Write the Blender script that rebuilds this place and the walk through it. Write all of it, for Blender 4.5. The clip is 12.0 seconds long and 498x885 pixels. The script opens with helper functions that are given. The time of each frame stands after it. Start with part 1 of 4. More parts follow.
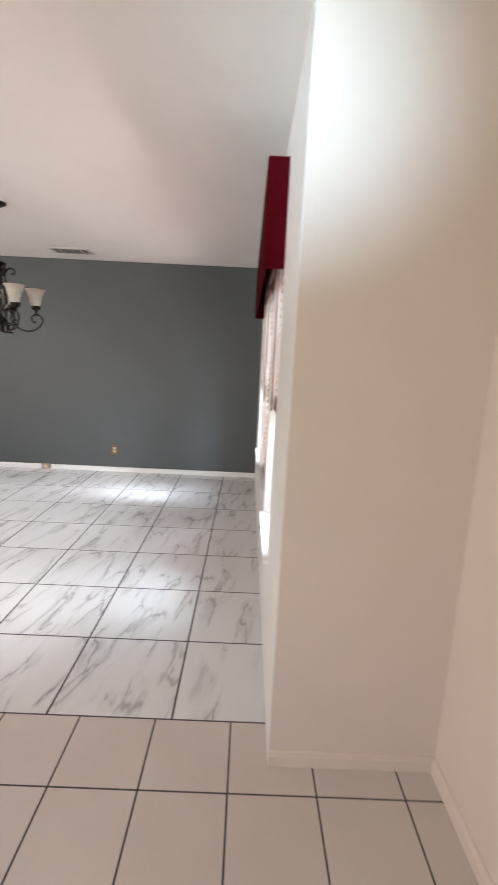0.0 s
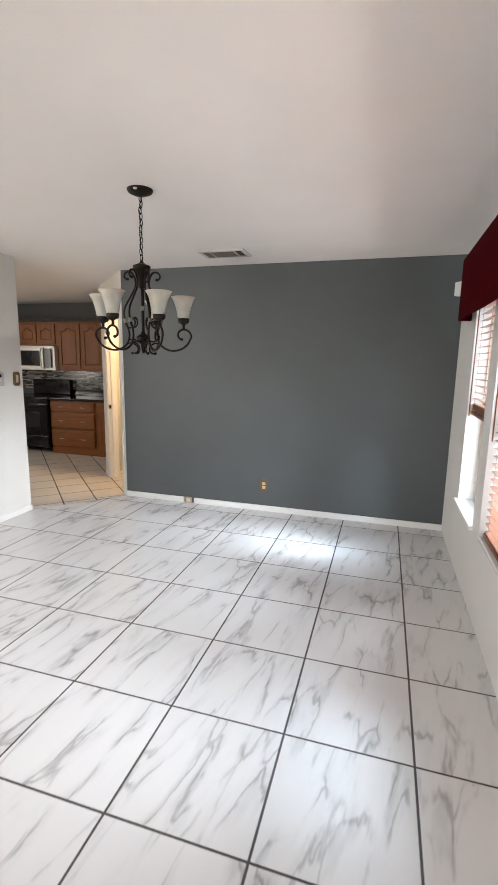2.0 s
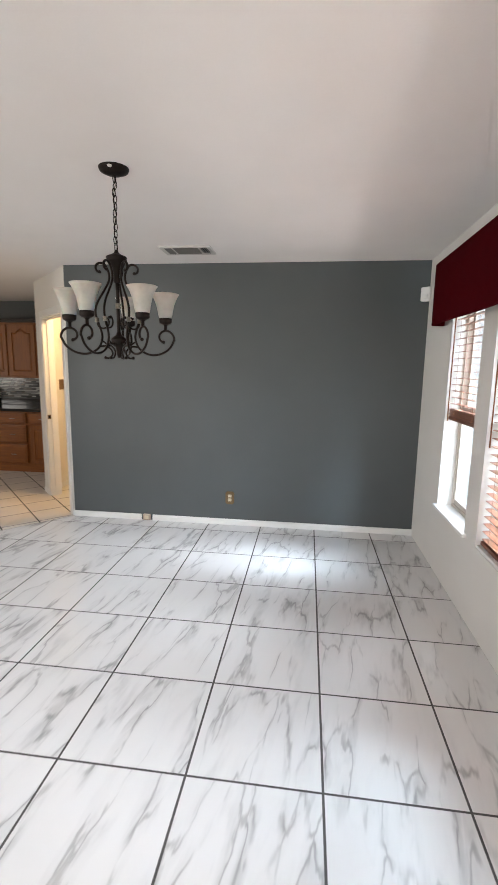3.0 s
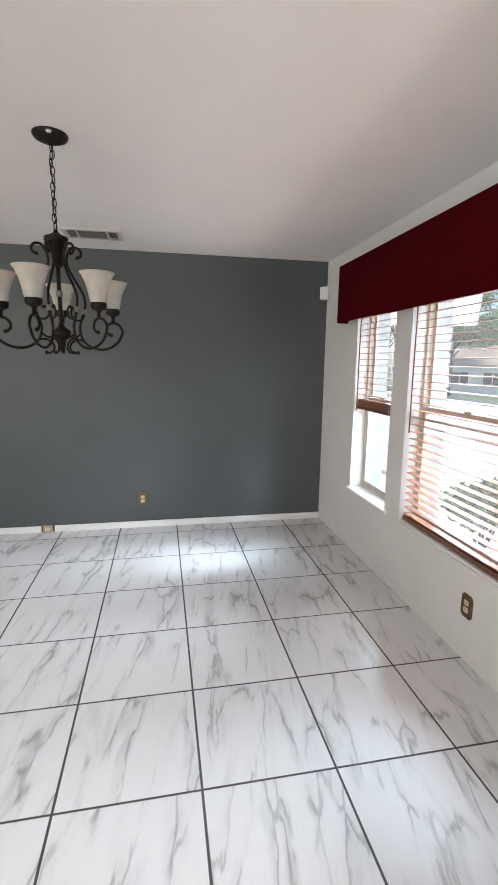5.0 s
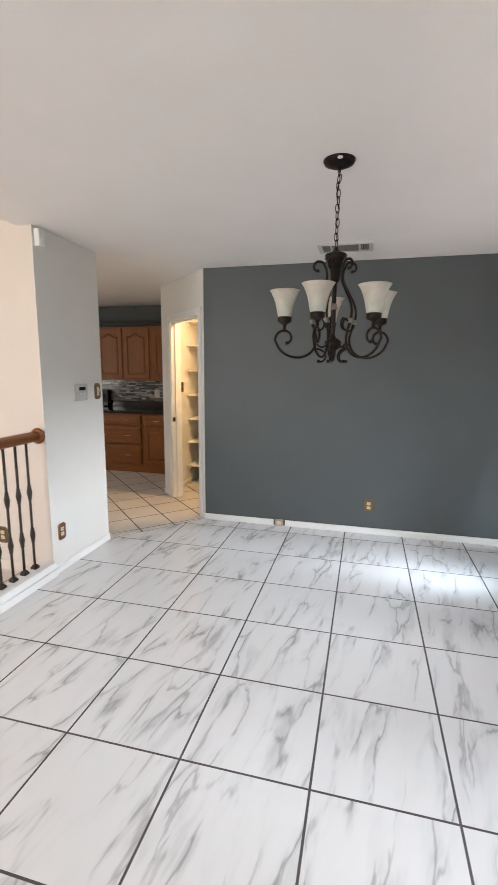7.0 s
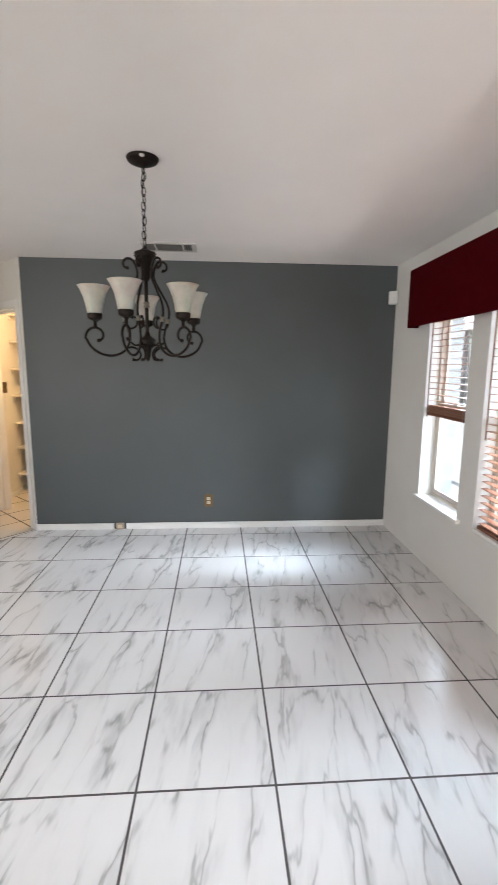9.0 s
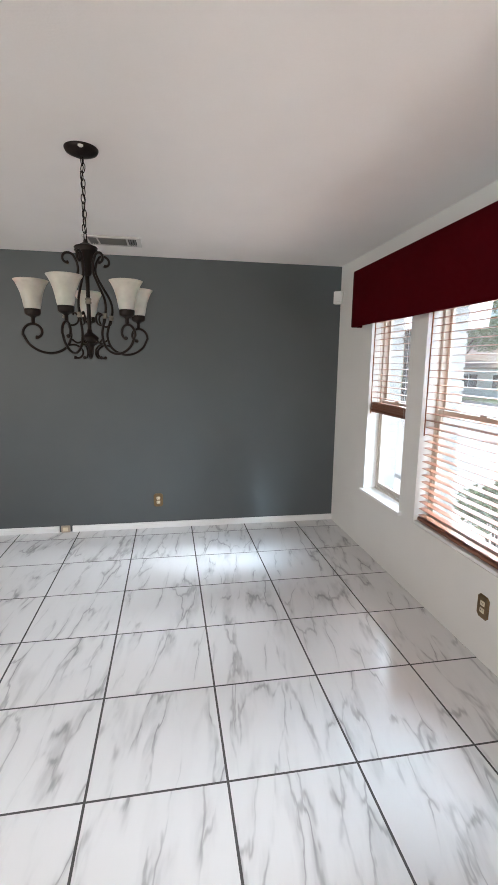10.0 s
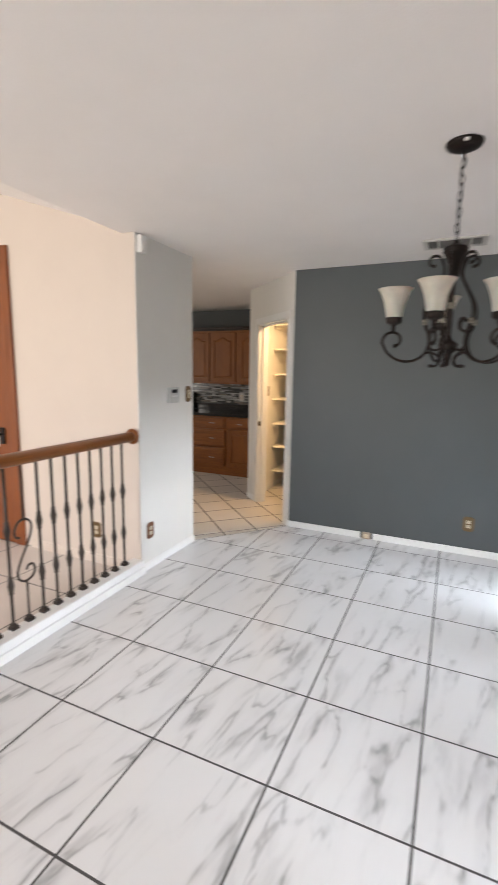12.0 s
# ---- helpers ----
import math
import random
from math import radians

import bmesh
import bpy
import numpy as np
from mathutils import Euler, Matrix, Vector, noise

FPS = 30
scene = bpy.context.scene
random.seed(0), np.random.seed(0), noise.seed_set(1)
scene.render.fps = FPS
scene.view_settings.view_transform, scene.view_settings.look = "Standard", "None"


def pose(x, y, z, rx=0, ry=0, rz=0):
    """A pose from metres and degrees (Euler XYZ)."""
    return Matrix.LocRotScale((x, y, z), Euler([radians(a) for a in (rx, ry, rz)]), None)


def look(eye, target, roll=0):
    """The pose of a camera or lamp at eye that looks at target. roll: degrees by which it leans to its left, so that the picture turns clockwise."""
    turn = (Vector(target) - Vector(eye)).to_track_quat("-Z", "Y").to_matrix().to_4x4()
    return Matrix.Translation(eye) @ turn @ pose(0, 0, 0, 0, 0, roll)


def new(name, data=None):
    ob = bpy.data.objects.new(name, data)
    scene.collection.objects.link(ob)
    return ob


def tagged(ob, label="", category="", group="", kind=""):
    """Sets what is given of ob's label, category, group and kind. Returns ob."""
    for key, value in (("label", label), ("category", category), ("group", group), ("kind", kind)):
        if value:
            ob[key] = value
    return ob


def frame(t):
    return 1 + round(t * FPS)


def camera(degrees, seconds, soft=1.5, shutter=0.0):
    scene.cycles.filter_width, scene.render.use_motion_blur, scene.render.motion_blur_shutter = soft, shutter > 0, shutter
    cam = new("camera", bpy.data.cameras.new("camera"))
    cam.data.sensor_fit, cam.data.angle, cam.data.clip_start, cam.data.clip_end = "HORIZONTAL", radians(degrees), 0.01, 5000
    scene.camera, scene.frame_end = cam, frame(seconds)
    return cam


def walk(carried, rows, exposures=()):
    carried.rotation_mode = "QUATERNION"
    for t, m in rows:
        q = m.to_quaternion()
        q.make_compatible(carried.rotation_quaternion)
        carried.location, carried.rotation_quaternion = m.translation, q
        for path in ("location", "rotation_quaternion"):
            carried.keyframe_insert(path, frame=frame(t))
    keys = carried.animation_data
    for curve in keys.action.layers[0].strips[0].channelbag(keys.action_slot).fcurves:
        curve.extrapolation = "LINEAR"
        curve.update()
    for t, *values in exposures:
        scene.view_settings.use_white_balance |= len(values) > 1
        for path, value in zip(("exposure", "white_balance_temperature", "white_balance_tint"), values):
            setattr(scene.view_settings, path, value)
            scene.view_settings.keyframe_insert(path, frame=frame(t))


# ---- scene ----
cam = camera(57.8, 12.0, shutter=0.36)
PATH = [
    (0, (0.003, 0.006, 1.481), (0.02, 1.969, 1.099), 2.7),
    (0.5, (-0.052, 0.235, 1.465), (-0.387, 2.165, 1.058), 2.5),
    (0.7, (-0.081, 0.322, 1.472), (-0.521, 2.231, 1.071), 1.9),
    (1, (-0.212, 0.495, 1.494), (-0.735, 2.387, 1.111), 2.1),
    (1.5, (-0.306, 0.734, 1.496), (-0.881, 2.615, 1.133), 1.5),
    (2, (-0.455, 1.016, 1.519), (-1.015, 2.904, 1.168), 1.0),
    (2.5, (-0.63, 1.131, 1.516), (-1.039, 3.059, 1.177), 1.0),
    (3, (-0.869, 1.197, 1.52), (-1.118, 3.155, 1.193), 0.9),
    (3.5, (-1.044, 1.341, 1.527), (-1.088, 3.315, 1.212), 0.6),
    (3.7, (-1.09, 1.38, 1.533), (-1.069, 3.355, 1.22), 0.6),
    (5.3, (-1.42, 1.198, 1.525), (-1.075, 3.136, 1.167), 0.7),
    (5.5, (-1.424, 1.19, 1.53), (-1.128, 3.135, 1.173), 0.6),
    (6, (-1.499, 1.196, 1.543), (-1.486, 3.164, 1.186), 0.2),
    (6.5, (-1.595, 1.196, 1.534), (-1.849, 3.15, 1.194), 0.3),
    (6.7, (-1.628, 1.194, 1.529), (-2.003, 3.131, 1.198), 0.3),
    (8.3, (-1.594, 1.204, 1.537), (-1.84, 3.163, 1.216), 0.4),
    (8.5, (-1.559, 1.208, 1.535), (-1.691, 3.178, 1.211), 0.4),
    (9, (-1.482, 1.198, 1.527), (-1.348, 3.167, 1.199), 0.5),
    (9.5, (-1.458, 1.194, 1.528), (-1.143, 3.141, 1.193), 0.8),
    (10, (-1.465, 1.194, 1.535), (-1.119, 3.135, 1.196), 0.7),
    (10.5, (-1.474, 1.188, 1.529), (-1.242, 3.146, 1.194), 0.7),
    (11, (-1.509, 1.189, 1.537), (-1.536, 3.161, 1.203), 0.6),
    (11.5, (-1.617, 1.194, 1.544), (-1.996, 3.13, 1.218), 0.6),
    (12, (-1.778, 1.263, 1.526), (-2.589, 3.064, 1.212), 0.9),
]
# The pan between the fitted stretches.
GAPS = [
    (4.1, (-1.185, 1.398, 1.53), (-1.018, 3.384, 1.205), 0.7),
    (4.5, (-1.285, 1.345, 1.527), (-0.978, 3.312, 1.19), 0.7),
    (4.9, (-1.37, 1.256, 1.524), (-0.989, 3.206, 1.177), 0.7),
    (7.1, (-1.66, 1.192, 1.528), (-2.17, 3.093, 1.201), 0.4),
    (7.5, (-1.668, 1.194, 1.532), (-2.203, 3.09, 1.207), 0.45),
    (7.9, (-1.64, 1.197, 1.536), (-2.088, 3.12, 1.214), 0.5),
]
EXPOSURES = [(0.0, 1.04, 6750, 16), (0.6, 1.02, 6700, 15), (1.4, 1.07, 6550, 12), (3.0, 1.02, 6450, 12), (5.5, 0.85, 6400, 12), (6.7, 0.94, 6400, 12), (8.4, 0.93, 6400, 12), (9.6, 0.85, 6400, 12), (10.6, 0.87, 6400, 12), (12.0, 0.96, 6450, 13)]
walk(cam, [(t, look(eye, target, roll)) for t, eye, target, roll in sorted(PATH + GAPS)], EXPOSURES)

# ---- light ----
world = bpy.data.worlds.new("daylight")
scene.world = world
world.use_nodes = True
wn = world.node_tree
sky = wn.nodes.new("ShaderNodeTexSky")
sky.sky_type, sky.sun_disc = "NISHITA", False
sky.sun_elevation, sky.sun_rotation = radians(75), radians(139)
wn.links.new(sky.outputs[0], wn.nodes["Background"].inputs[0])
wn.nodes["Background"].inputs[1].default_value = 0.15
sun = new("sun", bpy.data.lights.new("sun", "SUN"))
sun.data.energy, sun.data.angle, sun.data.color = 4.2, radians(0.5), (1.0, 0.95, 0.88)
sun.matrix_world = look((3.5, -4, 20), (0, 0, 0))


def lamp(name, kind, energy, colour, m, size=0.1):
    ob = new(name, bpy.data.lights.new(name, kind))
    ob.data.energy, ob.data.color = energy, colour
    if kind == "AREA":
        ob.data.shape, ob.data.size, ob.data.size_y = "RECTANGLE", size[0], size[1]
    else:
        ob.data.shadow_soft_size = size
    ob.matrix_world = m
    return ob


# Added area lamps that stand in for light at the openings: the hazy sky before the east windows, high, low and to the
# north-east, the bounce off the sunlit rock bed below them, then the south, hall and kitchen openings, out of view.
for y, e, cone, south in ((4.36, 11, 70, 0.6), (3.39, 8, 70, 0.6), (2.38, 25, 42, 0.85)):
    pane_standin = lamp("sky_standin", "AREA", e, (0.74, 0.88, 1.0), look((3.5, y - south, 4.3), (0.139, y, 1.0)), (1.5, 2.0))
    pane_standin.data.spread = radians(cone)
low_standin = lamp("sky_standin", "AREA", 130, (0.90, 0.95, 1.0), look((6.0, 2.8, 3.2), (0.139, 3.2, 1.1)), (3.6, 1.5))
low_standin.data.spread = radians(80)
# Stand-in lamp to the north-east whose reflection puts a sheen on the floor.
north_standin = lamp("sky_standin", "AREA", 34, (0.84, 0.92, 1.0), look((2.0, 7.5, 3.1), (0.139, 4.2, 0.75)), (2.3, 2.3))
north_standin.data.spread = radians(60)
# Narrow added beam through window 1 for the bright patch on the floor.
floor_patch_beam = lamp("sky_standin", "AREA", 9.0, (0.74, 0.89, 1.0), look((3.0, 3.92, 2.85), (-1.1, 4.55, 0.0)), (1.5, 0.9))
floor_patch_beam.data.spread = radians(26)
# Narrow added beam for the faint patch low on the grey wall.
wall_patch_beam = lamp("sky_standin", "AREA", 6.0, (0.70, 0.87, 1.0), look((2.9, 0.9, 3.0), (0.139, 4.36, 0.9)), (1.5, 1.2))
wall_patch_beam.data.spread = radians(30)
# Lamp added just above the rock bed to brighten the ceiling like ground bounce.
bounce_fill = lamp("bounce_fill", "AREA", 75, (1.0, 0.90, 0.84), look((0.68, 3.5, -0.06), (-0.45, 3.5, 2.44)), (3.8, 0.42))
bounce_fill.data.spread = radians(120)
# Lamp added in an assumed opening behind the camera to fill the room.
lamp("south_opening_lamp", "AREA", 10.0, (1.0, 0.96, 0.92), look((-1.9, -1.66, 1.35), (-1.9, 2.0, 1.2)), (2.4, 1.3))
# Added narrow beam that lays a bright patch on the entry return wall.
beam = lamp("jog_patch_beam", "AREA", 3.6, (0.52, 0.80, 1.0), look((-0.75, -1.64, 2.15), (0.06, 1.42, 2.30)), (0.3, 0.3))
beam.data.spread = radians(20)
# Lamps added in assumed hall and kitchen openings, both out of view.
lamp("hall_opening_lamp", "AREA", 72, (1.0, 0.95, 0.90), look((-5.8, -1.66, 1.45), (-5.4, 2.0, 1.3)), (2.4, 1.7))
lamp("kitchen_opening_lamp", "AREA", 12, (1.0, 0.92, 0.82), look((-7.58, 4.65, 1.6), (-5.0, 6.0, 1.1)), (0.9, 1.1))


# ---- materials ----
def paint(name, base, rough=0.6, metal=0.0, vary=0.06, scale=3.0, bump=0.0, fine=200.0, spec=0.5, random_piece=0.0, transmit=0.0):
    """A surface with soft colour drift, finer grain and a small relief, in metres."""
    m = bpy.data.materials.new(name)
    m.use_nodes = True
    t = m.node_tree
    b = t.nodes["Principled BSDF"]
    b.inputs["Roughness"].default_value, b.inputs["Metallic"].default_value = rough, metal
    b.inputs["Specular IOR Level"].default_value = spec
    b.inputs["Transmission Weight"].default_value = transmit
    geo = t.nodes.new("ShaderNodeNewGeometry")
    n1, n2 = t.nodes.new("ShaderNodeTexNoise"), t.nodes.new("ShaderNodeTexNoise")
    n1.inputs["Scale"].default_value, n1.inputs["Detail"].default_value = scale, 4
    n2.inputs["Scale"].default_value, n2.inputs["Detail"].default_value = fine, 3
    for n in (n1, n2):
        t.links.new(geo.outputs["Position"], n.inputs["Vector"])
    add = t.nodes.new("ShaderNodeMath")
    add.operation = "MULTIPLY_ADD"
    t.links.new(n2.outputs["Fac"], add.inputs[0])
    add.inputs[1].default_value = 0.35
    t.links.new(n1.outputs["Fac"], add.inputs[2])
    fac = add.outputs[0]
    if random_piece:
        info = t.nodes.new("ShaderNodeObjectInfo")
        more = t.nodes.new("ShaderNodeMath")
        more.operation = "MULTIPLY_ADD"
        t.links.new(info.outputs["Random"], more.inputs[0])
        more.inputs[1].default_value = random_piece
        t.links.new(fac, more.inputs[2])
        fac = more.outputs[0]
    ramp = t.nodes.new("ShaderNodeValToRGB")
    ramp.color_ramp.elements[0].position, ramp.color_ramp.elements[1].position = 0.3, 1.0
    ramp.color_ramp.elements[0].color = (*[c * (1 - vary) for c in base], 1)
    ramp.color_ramp.elements[1].color = (*[min(1, c * (1 + vary)) for c in base], 1)
    t.links.new(fac, ramp.inputs[0])
    t.links.new(ramp.outputs[0], b.inputs["Base Color"])
    if bump:
        bm_ = t.nodes.new("ShaderNodeBump")
        bm_.inputs["Strength"].default_value, bm_.inputs["Distance"].default_value = bump, 0.002
        t.links.new(n2.outputs["Fac"], bm_.inputs["Height"])
        t.links.new(bm_.outputs[0], b.inputs["Normal"])
    return m


def wood(name, dark, light, axis="z", rough=0.4, grain=40.0, stretch=0.06, random_piece=3.0):
    """Stained timber with grain along one axis."""
    m = bpy.data.materials.new(name)
    m.use_nodes = True
    t = m.node_tree
    b = t.nodes["Principled BSDF"]
    b.inputs["Roughness"].default_value = rough
    geo, info = t.nodes.new("ShaderNodeNewGeometry"), t.nodes.new("ShaderNodeObjectInfo")
    off = t.nodes.new("ShaderNodeVectorMath")
    off.operation = "MULTIPLY_ADD"
    t.links.new(info.outputs["Random"], off.inputs[0])
    off.inputs[1].default_value = (random_piece, random_piece * 1.7, random_piece * 0.6)
    t.links.new(geo.outputs["Position"], off.inputs[2])
    mp = t.nodes.new("ShaderNodeMapping")
    mp.inputs["Scale"].default_value = [stretch if a == axis else 1.0 for a in "xyz"]
    t.links.new(off.outputs[0], mp.inputs[0])
    n1, n2 = t.nodes.new("ShaderNodeTexNoise"), t.nodes.new("ShaderNodeTexNoise")
    n1.inputs["Scale"].default_value, n1.inputs["Detail"].default_value, n1.inputs["Distortion"].default_value = grain, 6, 1.2
    n2.inputs["Scale"].default_value, n2.inputs["Detail"].default_value = grain * 6, 3
    for n in (n1, n2):
        t.links.new(mp.outputs[0], n.inputs["Vector"])
    add = t.nodes.new("ShaderNodeMath")
    add.operation = "MULTIPLY_ADD"
    t.links.new(n2.outputs["Fac"], add.inputs[0])
    add.inputs[1].default_value = 0.4
    t.links.new(n1.outputs["Fac"], add.inputs[2])
    ramp = t.nodes.new("ShaderNodeValToRGB")
    ramp.color_ramp.elements[0].position, ramp.color_ramp.elements[1].position = 0.45, 0.95
    ramp.color_ramp.elements[0].color, ramp.color_ramp.elements[1].color = (*dark, 1), (*light, 1)
    t.links.new(add.outputs[0], ramp.inputs[0])
    t.links.new(ramp.outputs[0], b.inputs["Base Color"])
    bm_ = t.nodes.new("ShaderNodeBump")
    bm_.inputs["Strength"].default_value, bm_.inputs["Distance"].default_value = 0.15, 0.001
    t.links.new(n1.outputs["Fac"], bm_.inputs["Height"])
    t.links.new(bm_.outputs[0], b.inputs["Normal"])
    return m


def marble(name, ground_tone, vein, turn, rough=0.16):
    """Printed marble tile: thin branching diagonal veins with a soft grey haze, other on each tile."""
    m = bpy.data.materials.new(name)
    m.use_nodes = True
    t = m.node_tree
    b = t.nodes["Principled BSDF"]
    geo, info = t.nodes.new("ShaderNodeNewGeometry"), t.nodes.new("ShaderNodeObjectInfo")
    off = t.nodes.new("ShaderNodeVectorMath")
    off.operation = "MULTIPLY_ADD"
    t.links.new(info.outputs["Random"], off.inputs[0])
    off.inputs[1].default_value = (37.0, 23.0, 51.0)
    t.links.new(geo.outputs["Position"], off.inputs[2])
    mp, sc = t.nodes.new("ShaderNodeMapping"), t.nodes.new("ShaderNodeMapping")
    mp.inputs["Rotation"].default_value = (0, 0, radians(turn))
    sc.inputs["Scale"].default_value = (7.2, 1.5, 1.0)
    t.links.new(off.outputs[0], mp.inputs[0])
    t.links.new(mp.outputs[0], sc.inputs[0])

    def node_noise(scale, detail, source, rough_=0.55):
        n = t.nodes.new("ShaderNodeTexNoise")
        n.inputs["Scale"].default_value, n.inputs["Detail"].default_value, n.inputs["Roughness"].default_value = scale, detail, rough_
        t.links.new(source, n.inputs["Vector"])
        return n

    warp = node_noise(1.1, 4, sc.outputs[0], 0.5)
    bend = t.nodes.new("ShaderNodeVectorMath")
    bend.operation = "MULTIPLY_ADD"
    t.links.new(warp.outputs["Color"], bend.inputs[0])
    bend.inputs[1].default_value = (1.7, 1.2, 0.6)
    t.links.new(sc.outputs[0], bend.inputs[2])
    cells = t.nodes.new("ShaderNodeTexVoronoi")
    cells.feature = "DISTANCE_TO_EDGE"
    cells.inputs["Scale"].default_value = 1.0
    t.links.new(bend.outputs[0], cells.inputs["Vector"])
    cloud = node_noise(1.5, 3, sc.outputs[0])
    patch = node_noise(1.8, 3, bend.outputs[0])

    def fade(source, lo, hi, a, c):
        r = t.nodes.new("ShaderNodeMapRange")
        r.interpolation_type = "SMOOTHSTEP"
        r.inputs["From Min"].default_value, r.inputs["From Max"].default_value = lo, hi
        r.inputs["To Min"].default_value, r.inputs["To Max"].default_value = a, c
        t.links.new(source, r.inputs["Value"])
        return r.outputs[0]

    def product(p, q):
        n = t.nodes.new("ShaderNodeMath")
        n.operation = "MULTIPLY"
        t.links.new(p, n.inputs[0])
        t.links.new(q, n.inputs[1])
        return n.outputs[0]

    # thin dark veins, broken grey flakes along them, and a faint wide haze
    where = fade(cloud.outputs["Fac"], 0.42, 0.60, 0.06, 1.0)
    thin = product(fade(cells.outputs["Distance"], 0.0, 0.05, 0.62, 0.0), where)
    flake = product(fade(cells.outputs["Distance"], 0.02, 0.26, 0.50, 0.0), fade(patch.outputs["Fac"], 0.44, 0.66, 0.25, 1.0))
    haze = product(flake, where)
    tot = t.nodes.new("ShaderNodeMath")
    tot.operation, tot.use_clamp = "ADD", True
    t.links.new(thin, tot.inputs[0])
    t.links.new(haze, tot.inputs[1])
    mix = t.nodes.new("ShaderNodeMix")
    mix.data_type = "RGBA"
    mix.inputs["A"].default_value, mix.inputs["B"].default_value = (*ground_tone, 1), (*vein, 1)
    t.links.new(tot.outputs[0], mix.inputs["Factor"])
    t.links.new(mix.outputs["Result"], b.inputs["Base Color"])
    fine = t.nodes.new("ShaderNodeTexNoise")
    fine.inputs["Scale"].default_value, fine.inputs["Detail"].default_value = 9.0, 5
    t.links.new(geo.outputs["Position"], fine.inputs["Vector"])
    t.links.new(fade(fine.outputs["Fac"], 0.2, 0.8, rough * 0.85, rough * 1.25), b.inputs["Roughness"])
    bm_ = t.nodes.new("ShaderNodeBump")
    bm_.inputs["Strength"].default_value, bm_.inputs["Distance"].default_value = 0.06, 0.002
    t.links.new(fine.outputs["Fac"], bm_.inputs["Height"])
    t.links.new(bm_.outputs[0], b.inputs["Normal"])
    return m


def glass(name):
    m = bpy.data.materials.new(name)
    m.use_nodes = True
    b = m.node_tree.nodes["Principled BSDF"]
    # Tint dims the bright outdoors; lowered transmission puts in a milky glare veil.
    b.inputs["Base Color"].default_value = (0.74, 0.81, 0.84, 1)
    b.inputs["Roughness"].default_value, b.inputs["Transmission Weight"].default_value = 0.0, 0.83
    b.inputs["IOR"].default_value = 1.05
    return m


def glow(name, colour, strength):
    m = bpy.data.materials.new(name)
    m.use_nodes = True
    b = m.node_tree.nodes["Principled BSDF"]
    b.inputs["Emission Color"].default_value, b.inputs["Emission Strength"].default_value = (*colour, 1), strength
    return m


WHITE = paint("white_wall_paint", (0.74, 0.722, 0.685), 0.55, bump=0.12, vary=0.03, fine=160)
CEIL = paint("ceiling_paint", (0.90, 0.862, 0.832), 0.85, bump=0.25, vary=0.025, fine=120)
GREY = paint("slate_grey_paint", (0.079, 0.088, 0.091), 0.5, bump=0.12, vary=0.05, fine=160)
CREAM = paint("cream_hall_paint", (0.69, 0.598, 0.520), 0.55, bump=0.12, vary=0.03, fine=160)
TRIM = paint("white_trim_paint", (0.80, 0.79, 0.77), 0.35, vary=0.03)
GROUT = paint("dark_grout", (0.075, 0.072, 0.07), 0.9, vary=0.25, scale=8, bump=0.3)
MARBLE = marble("marble_tile", (0.77, 0.765, 0.76), (0.385, 0.385, 0.385), 9, 0.19)
HALLTILE = paint("beige_hall_tile", (0.61, 0.55, 0.50), 0.3, vary=0.05, scale=4, fine=60, random_piece=0.15)
KITCHENTILE = paint("cream_kitchen_tile", (0.62, 0.58, 0.525), 0.35, vary=0.07, scale=4, fine=60, random_piece=0.3)
VELVET = paint("burgundy_fabric", (0.058, 0.0012, 0.0035), 0.95, vary=0.15, scale=12, bump=0.5, fine=900, spec=0.04)
OAK = wood("honey_oak", (0.165, 0.048, 0.005), (0.305, 0.100, 0.012), "z", 0.5)
OAK_X = wood("honey_oak_rail", (0.165, 0.048, 0.005), (0.305, 0.100, 0.012), "x", 0.5)
RAILWOOD = wood("red_oak_handrail", (0.15, 0.043, 0.009), (0.26, 0.088, 0.02), "y", 0.3)
BLINDWOOD = wood("cherry_blind_slat", (0.27, 0.115, 0.07), (0.40, 0.19, 0.12), "y", 0.3)
BLINDRAIL = wood("cherry_blind_rail", (0.15, 0.058, 0.032), (0.25, 0.10, 0.058), "y", 0.35)
BRONZE = paint("oil_rubbed_bronze", (0.013, 0.008, 0.0065), 0.45, 0.2, vary=0.5, scale=30, bump=0.2, fine=400, spec=0.25)
BRASS = paint("antique_brass_plate", (0.18, 0.115, 0.056), 0.35, 0.7, vary=0.25, scale=40)
IVORY = paint("ivory_plastic", (0.66, 0.56, 0.40), 0.4, vary=0.04)
PLASTIC = paint("white_plastic", (0.78, 0.77, 0.75), 0.4, vary=0.02)
BLACK = paint("black_enamel", (0.010, 0.010, 0.011), 0.16, vary=0.2, spec=0.3)
GRANITE = paint("black_granite", (0.014, 0.013, 0.013), 0.12, vary=0.6, scale=150, fine=500)
STEEL = paint("brushed_steel", (0.55, 0.54, 0.52), 0.3, 0.9, vary=0.08, scale=20)
FRAME = paint("tan_window_frame", (0.52, 0.46, 0.40), 0.45, vary=0.05)
PANE = glass("veiled_window_glass")


# ---- mesh tools ----
def box(bm, x0, x1, y0, y1, z0, z1, bevel=0.0, m=None):
    r = bmesh.ops.create_cube(bm, size=1.0, matrix=Matrix.Translation(((x0 + x1) / 2, (y0 + y1) / 2, (z0 + z1) / 2)) @ Matrix.Diagonal((x1 - x0, y1 - y0, z1 - z0, 1)))
    vs = r["verts"]
    if bevel:
        edges = list({e for v in vs for e in v.link_edges})
        out = bmesh.ops.bevel(bm, geom=edges, offset=bevel, segments=2, profile=0.6, affect="EDGES")
        vs = list({v for f in out["faces"] for v in f.verts} | {v for v in vs if v.is_valid})
    if m is not None:
        bmesh.ops.transform(bm, matrix=m, verts=vs)
    return bm


